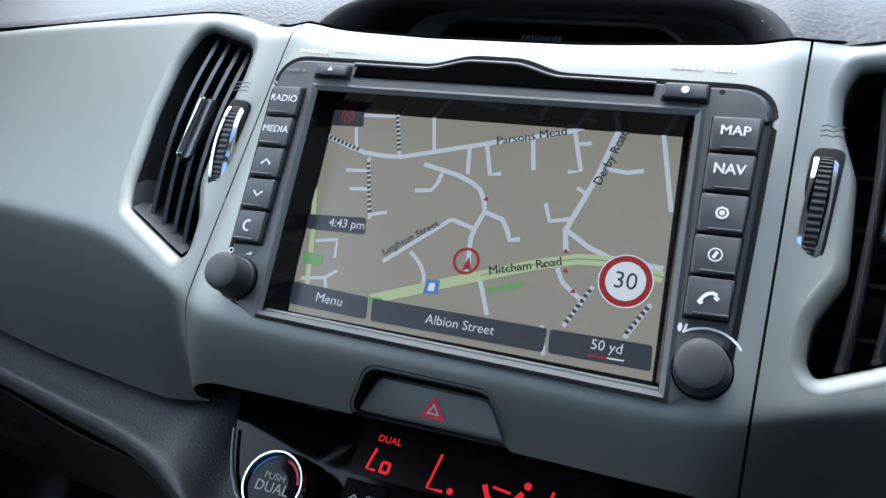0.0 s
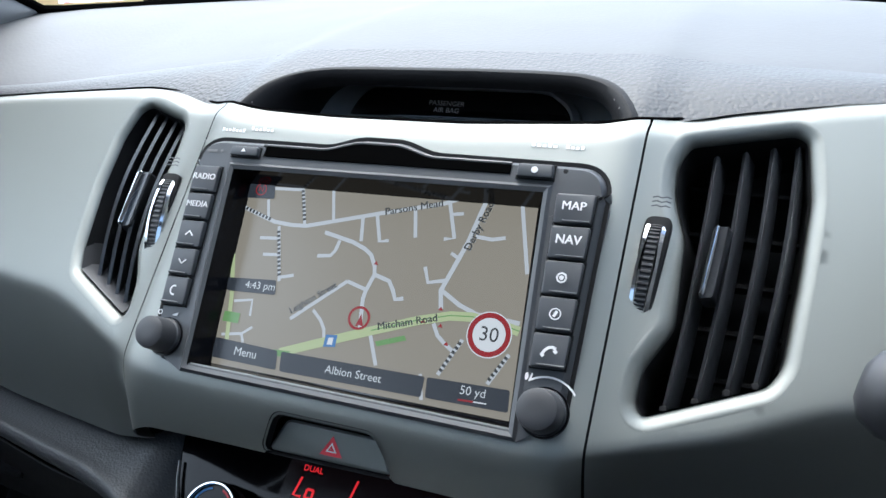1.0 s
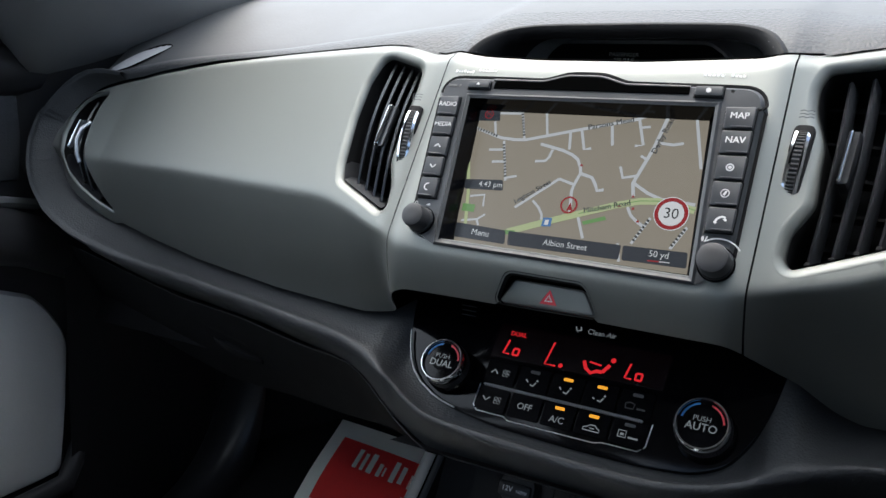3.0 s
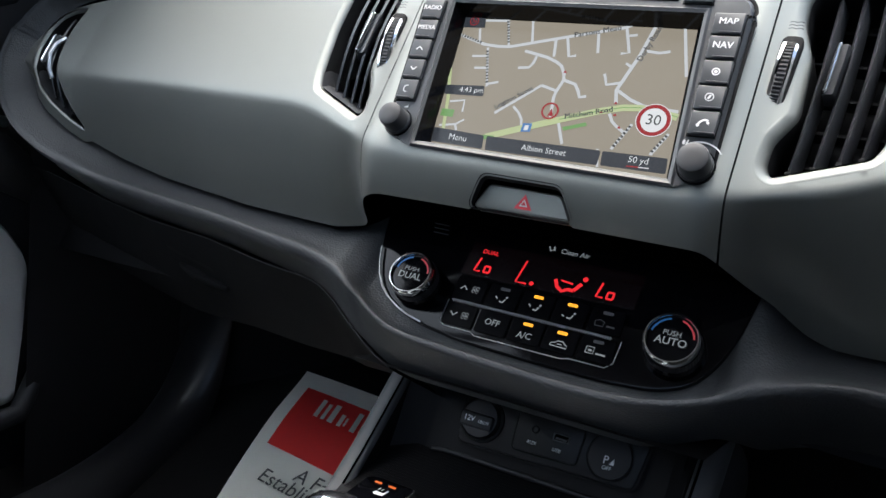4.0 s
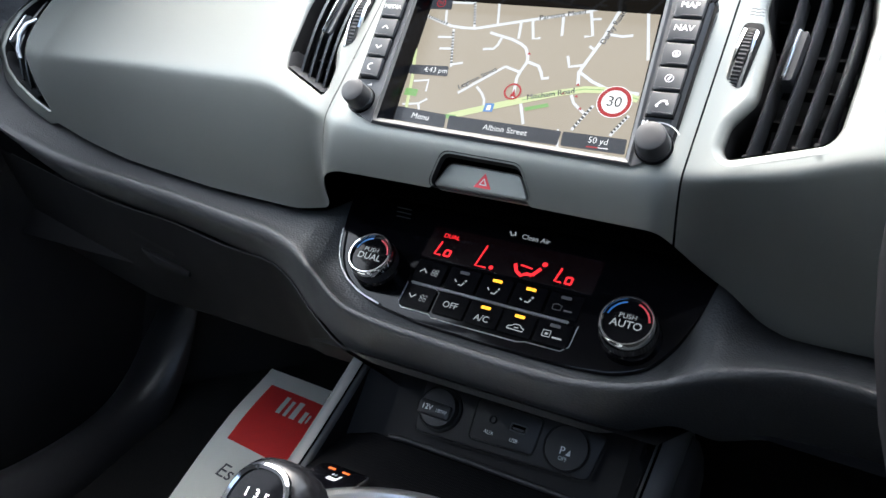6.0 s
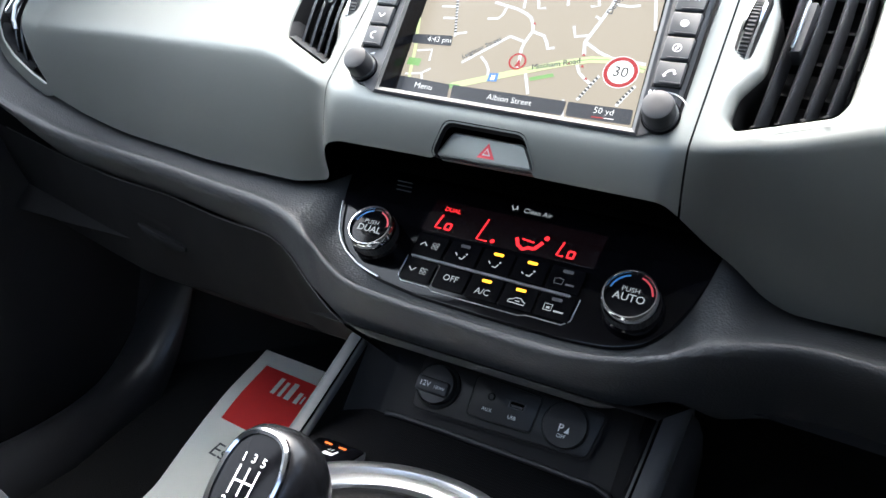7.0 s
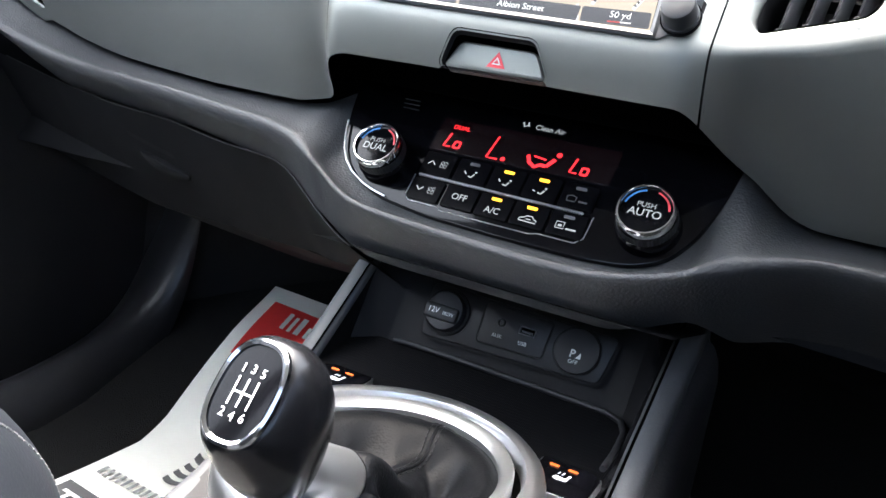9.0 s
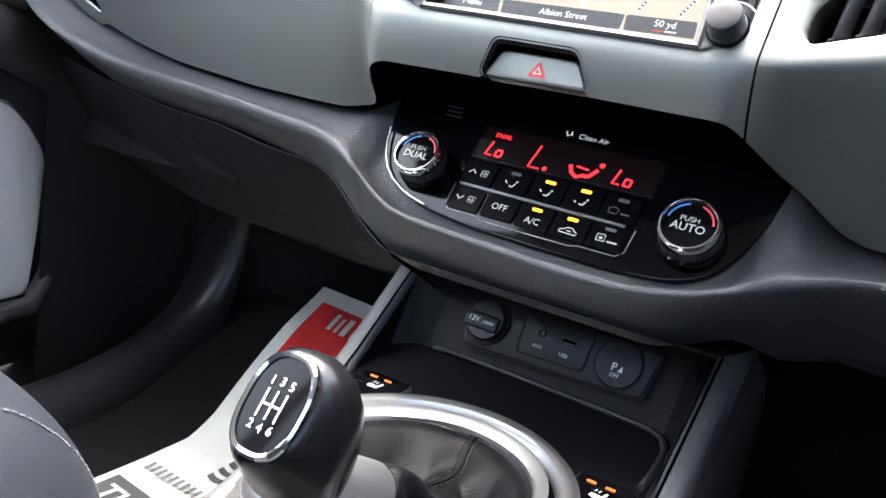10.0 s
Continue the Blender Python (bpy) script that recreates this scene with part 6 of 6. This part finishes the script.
seal = [(-x, y, z) for x, y, z in reversed(SEAL)] + [(-.52, .345, .726), (-.47, .390, .735), (-.40, .440, .748), (-.28, .497, .763), (-.14, .540, .773), (0, .555, .777), (.2, .530, .771), (.4, .42, .746)]
mesh("windscreen_seal", *tube(seal, .0055, 8), M_VOID, shell, "black windscreen edge", WORLD)
glass = mesh("windscreen", *grid(24, 10, lambda u, v: (lambda x: (x * (1 - .06 * v), deck_back(x)[0] + .03 - .98 * v, deck_back(x)[1] + .01 + .45 * v - .02 * v * v))(-.60 + 1.2 * u)), M_GLASS, None, "clear curved windscreen glass", WORLD, category="windscreen", kind="structure")
glass.visible_shadow = False
M_INSERT = material("pale_grey_insert", (0.50, 0.50, 0.52), 0.5, mottle=0.15, mottle_size=0.006)
slot = thing("demister_vent", (-.55, .13, .63), "slim demister slot with pale insert in the dashboard end", "air vent")


def slot_sheet(half, lift, jag=0.0):
    def fn(u, v):
        x = -.592 + .064 * u
        k = half * (math.sin(math.pi * min(max(u, .01), .99)) ** .6)
        bite = 1 - jag * abs(math.sin(26 * u)) * smoothstep(.35, .6, u) * v
        p = STACK @ Vector(pad_point(x, .464 + .050 * u + k * (2 * v - 1) * bite))
        return p.x, p.y, p.z + lift
    return fn


mesh("rim", *grid(24, 6, slot_sheet(.048, .0010)), M_VOID, slot, "black slot", WORLD)
mesh("insert", *grid(48, 6, slot_sheet(.036, .0018, .35)), M_INSERT, slot, "pale grey insert", WORLD)

# ---- outside ----
M_TARMAC = material("pale_concrete_yard", (0.17, 0.17, 0.165), 0.7, grain=0.5, grain_size=0.02, grain_depth=0.004, mottle=0.2, mottle_size=0.5)
M_BRICK = material("tan_render", (0.62, 0.44, 0.22), 0.85, grain=0.3, grain_size=0.05, mottle=0.15, mottle_size=0.4)
M_BLOCKWALL = material("dark_brick", (0.085, 0.07, 0.06), 0.9, grain=0.4, grain_size=0.05, mottle=0.2, mottle_size=0.3)
M_WHITEWALL = material("white_render", (0.75, 0.75, 0.73), 0.8, mottle=0.06, mottle_size=0.5)
M_CARPAINT = material("blue_grey_car_paint", (0.55, 0.58, 0.62), 0.25, 0.3, coat=0.8, mottle=0.03)
def ground_z(y):
    return -.45 + .95 * smoothstep(3.0, 10.0, y)


mesh("ground", *grid(12, 61, lambda u, v: (-60 + 120 * u, -60 + 120 * v, ground_z(-60 + 120 * v))), M_TARMAC, None, "pale grey concrete yard outside", WORLD, category="ground", kind="structure")


def building(name, x0, x1, y, h, mat, label):
    """A street building with openings along its front."""
    b = thing(name, ((x0 + x1) / 2, y, ground_z(y)), label, "building")
    mesh("wall", *loft([[(x0, y, z), (x1, y, z), (x1, y + 6, z), (x0, y + 6, z)] for z in (ground_z(y) - .1, h)], True, True), mat, b, "", WORLD, smooth=0)
    mesh("roof", *loft([[(x0 - .2, y - .2, h), (x1 + .2, y - .2, h), (x1 + .2, y + 6.2, h), (x0 - .2, y + 6.2, h)], [(x0 - .2, y + 2.9, h + 1.0), (x1 + .2, y + 2.9, h + 1.0), (x1 + .2, y + 3.1, h + 1.0), (x0 - .2, y + 3.1, h + 1.0)]], True, True), M_TARMAC, b, "", WORLD, smooth=0)
    k = int((x1 - x0) / 4.0)
    for i in range(k):
        cx = x0 + (i + .5) * (x1 - x0) / k
        w = mesh("window", *loft([[(cx + dx * s, y - .03 * (s > .95), 4.4 + dz * s) for dx, dz in ((-.5, -.6), (.5, -.6), (.5, .6), (-.5, .6))] for s in (1.0, .9)], False, True), M_WHITEWALL, b, "white framed window", WORLD, smooth=0)
        mesh("pane", *flat([(cx - .42, 3.9), (cx + .42, 3.9), (cx + .42, 4.9), (cx - .42, 4.9)], y - .035), M_TINTPANE, w, "", WORLD, smooth=0)


building("tan_building", -46.0, 12.0, 32.0, 6.0, M_BRICK, "tan rendered building across the yard")


def parked_car(x, y, turn, label, paint):
    m = Matrix.Translation((x, y, ground_z(y))) @ Matrix.Rotation(radians(turn), 4, 'Z')
    c = thing("parked_car", (x, y, ground_z(y)), label, "car", "cars parked in the yard")
    side = [(-2.1, .35), (-2.1, .75), (-1.9, .95), (-1.1, 1.0), (-.6, 1.40), (.9, 1.45), (1.6, 1.05), (2.05, .95), (2.1, .4)]
    mesh("body", *loft([[(px, w, pz if pz < 1.2 else pz - .02 * (k in (0, 4))) for px, pz in side] for k, w in enumerate((-.82, -.86, 0, .86, .82))], True, True), paint, c, "", m, smooth=40)
    for sy in (-.868, .868):
        mesh("side_window", [(-.95, sy, 1.02), (1.35, sy, 1.05), (.85, sy * .99, 1.38), (-.55, sy * .99, 1.34)], [(0, 1, 2, 3)], M_TINTPANE, c, "", m, smooth=0)
        for px in (-1.3, 1.3):
            w = mesh("wheel", *loft([[(px + .32 * math.cos(a), sy * d, .32 + .32 * math.sin(a)) for a in [2 * math.pi * i / 24 for i in range(24)]] for d in (.8, 1.01)], True, True), M_DARK, c, "", m)
            mesh("rim", [(px + .2 * math.cos(2 * math.pi * i / 12), sy * 1.02, .32 + .2 * math.sin(2 * math.pi * i / 12)) for i in range(12)], [tuple(range(12))], M_SATIN, w, "", m, smooth=0)
    for sx in (-2.11, 2.11):
        for sy in (-.6, .6):
            mesh("lamp", [(sx, sy - .12, .71), (sx, sy + .12, .71), (sx * .99, sy + .12, .81), (sx * .99, sy - .12, .81)], [(0, 1, 2, 3)], M_HAZ if sx < 0 else M_WHITEINK, c, "", m, smooth=0)


M_WHITEPAINT = material("white_car_paint", (0.75, 0.76, 0.78), 0.25, coat=0.8, mottle=0.03)
parked_car(-19.2, 19.7, 135, "pale silver hatchback parked in the yard", M_CARPAINT)
parked_car(-21.0, 28.0, 127, "white hatchback parked in the yard", M_WHITEPAINT)
# wiper at the foot of the windscreen
wiper = [(x, deck_back(x)[0] + .035, deck_back(x)[1] + .008) for x in [-.50 + .05 * k for k in range(19)]]
mesh("wiper", *tube(wiper, .0020, 8), M_VOID, None, "black windscreen wiper lying on the glass", WORLD, category="wiper")

# unseen walls added beside the car to block low side light
for x, top_z in ((-4.6, .5), (3.2, 1.4)):
    mesh("yard_wall", *loft([[(x, -14, z), (x, 1.7, z), (x + math.copysign(.3, x), 1.7, z), (x + math.copysign(.3, x), -14, z)] for z in (-.45, top_z)], True, True), M_BLOCKWALL, None, "plain dark brick yard wall", WORLD, smooth=0, category="wall", kind="structure")
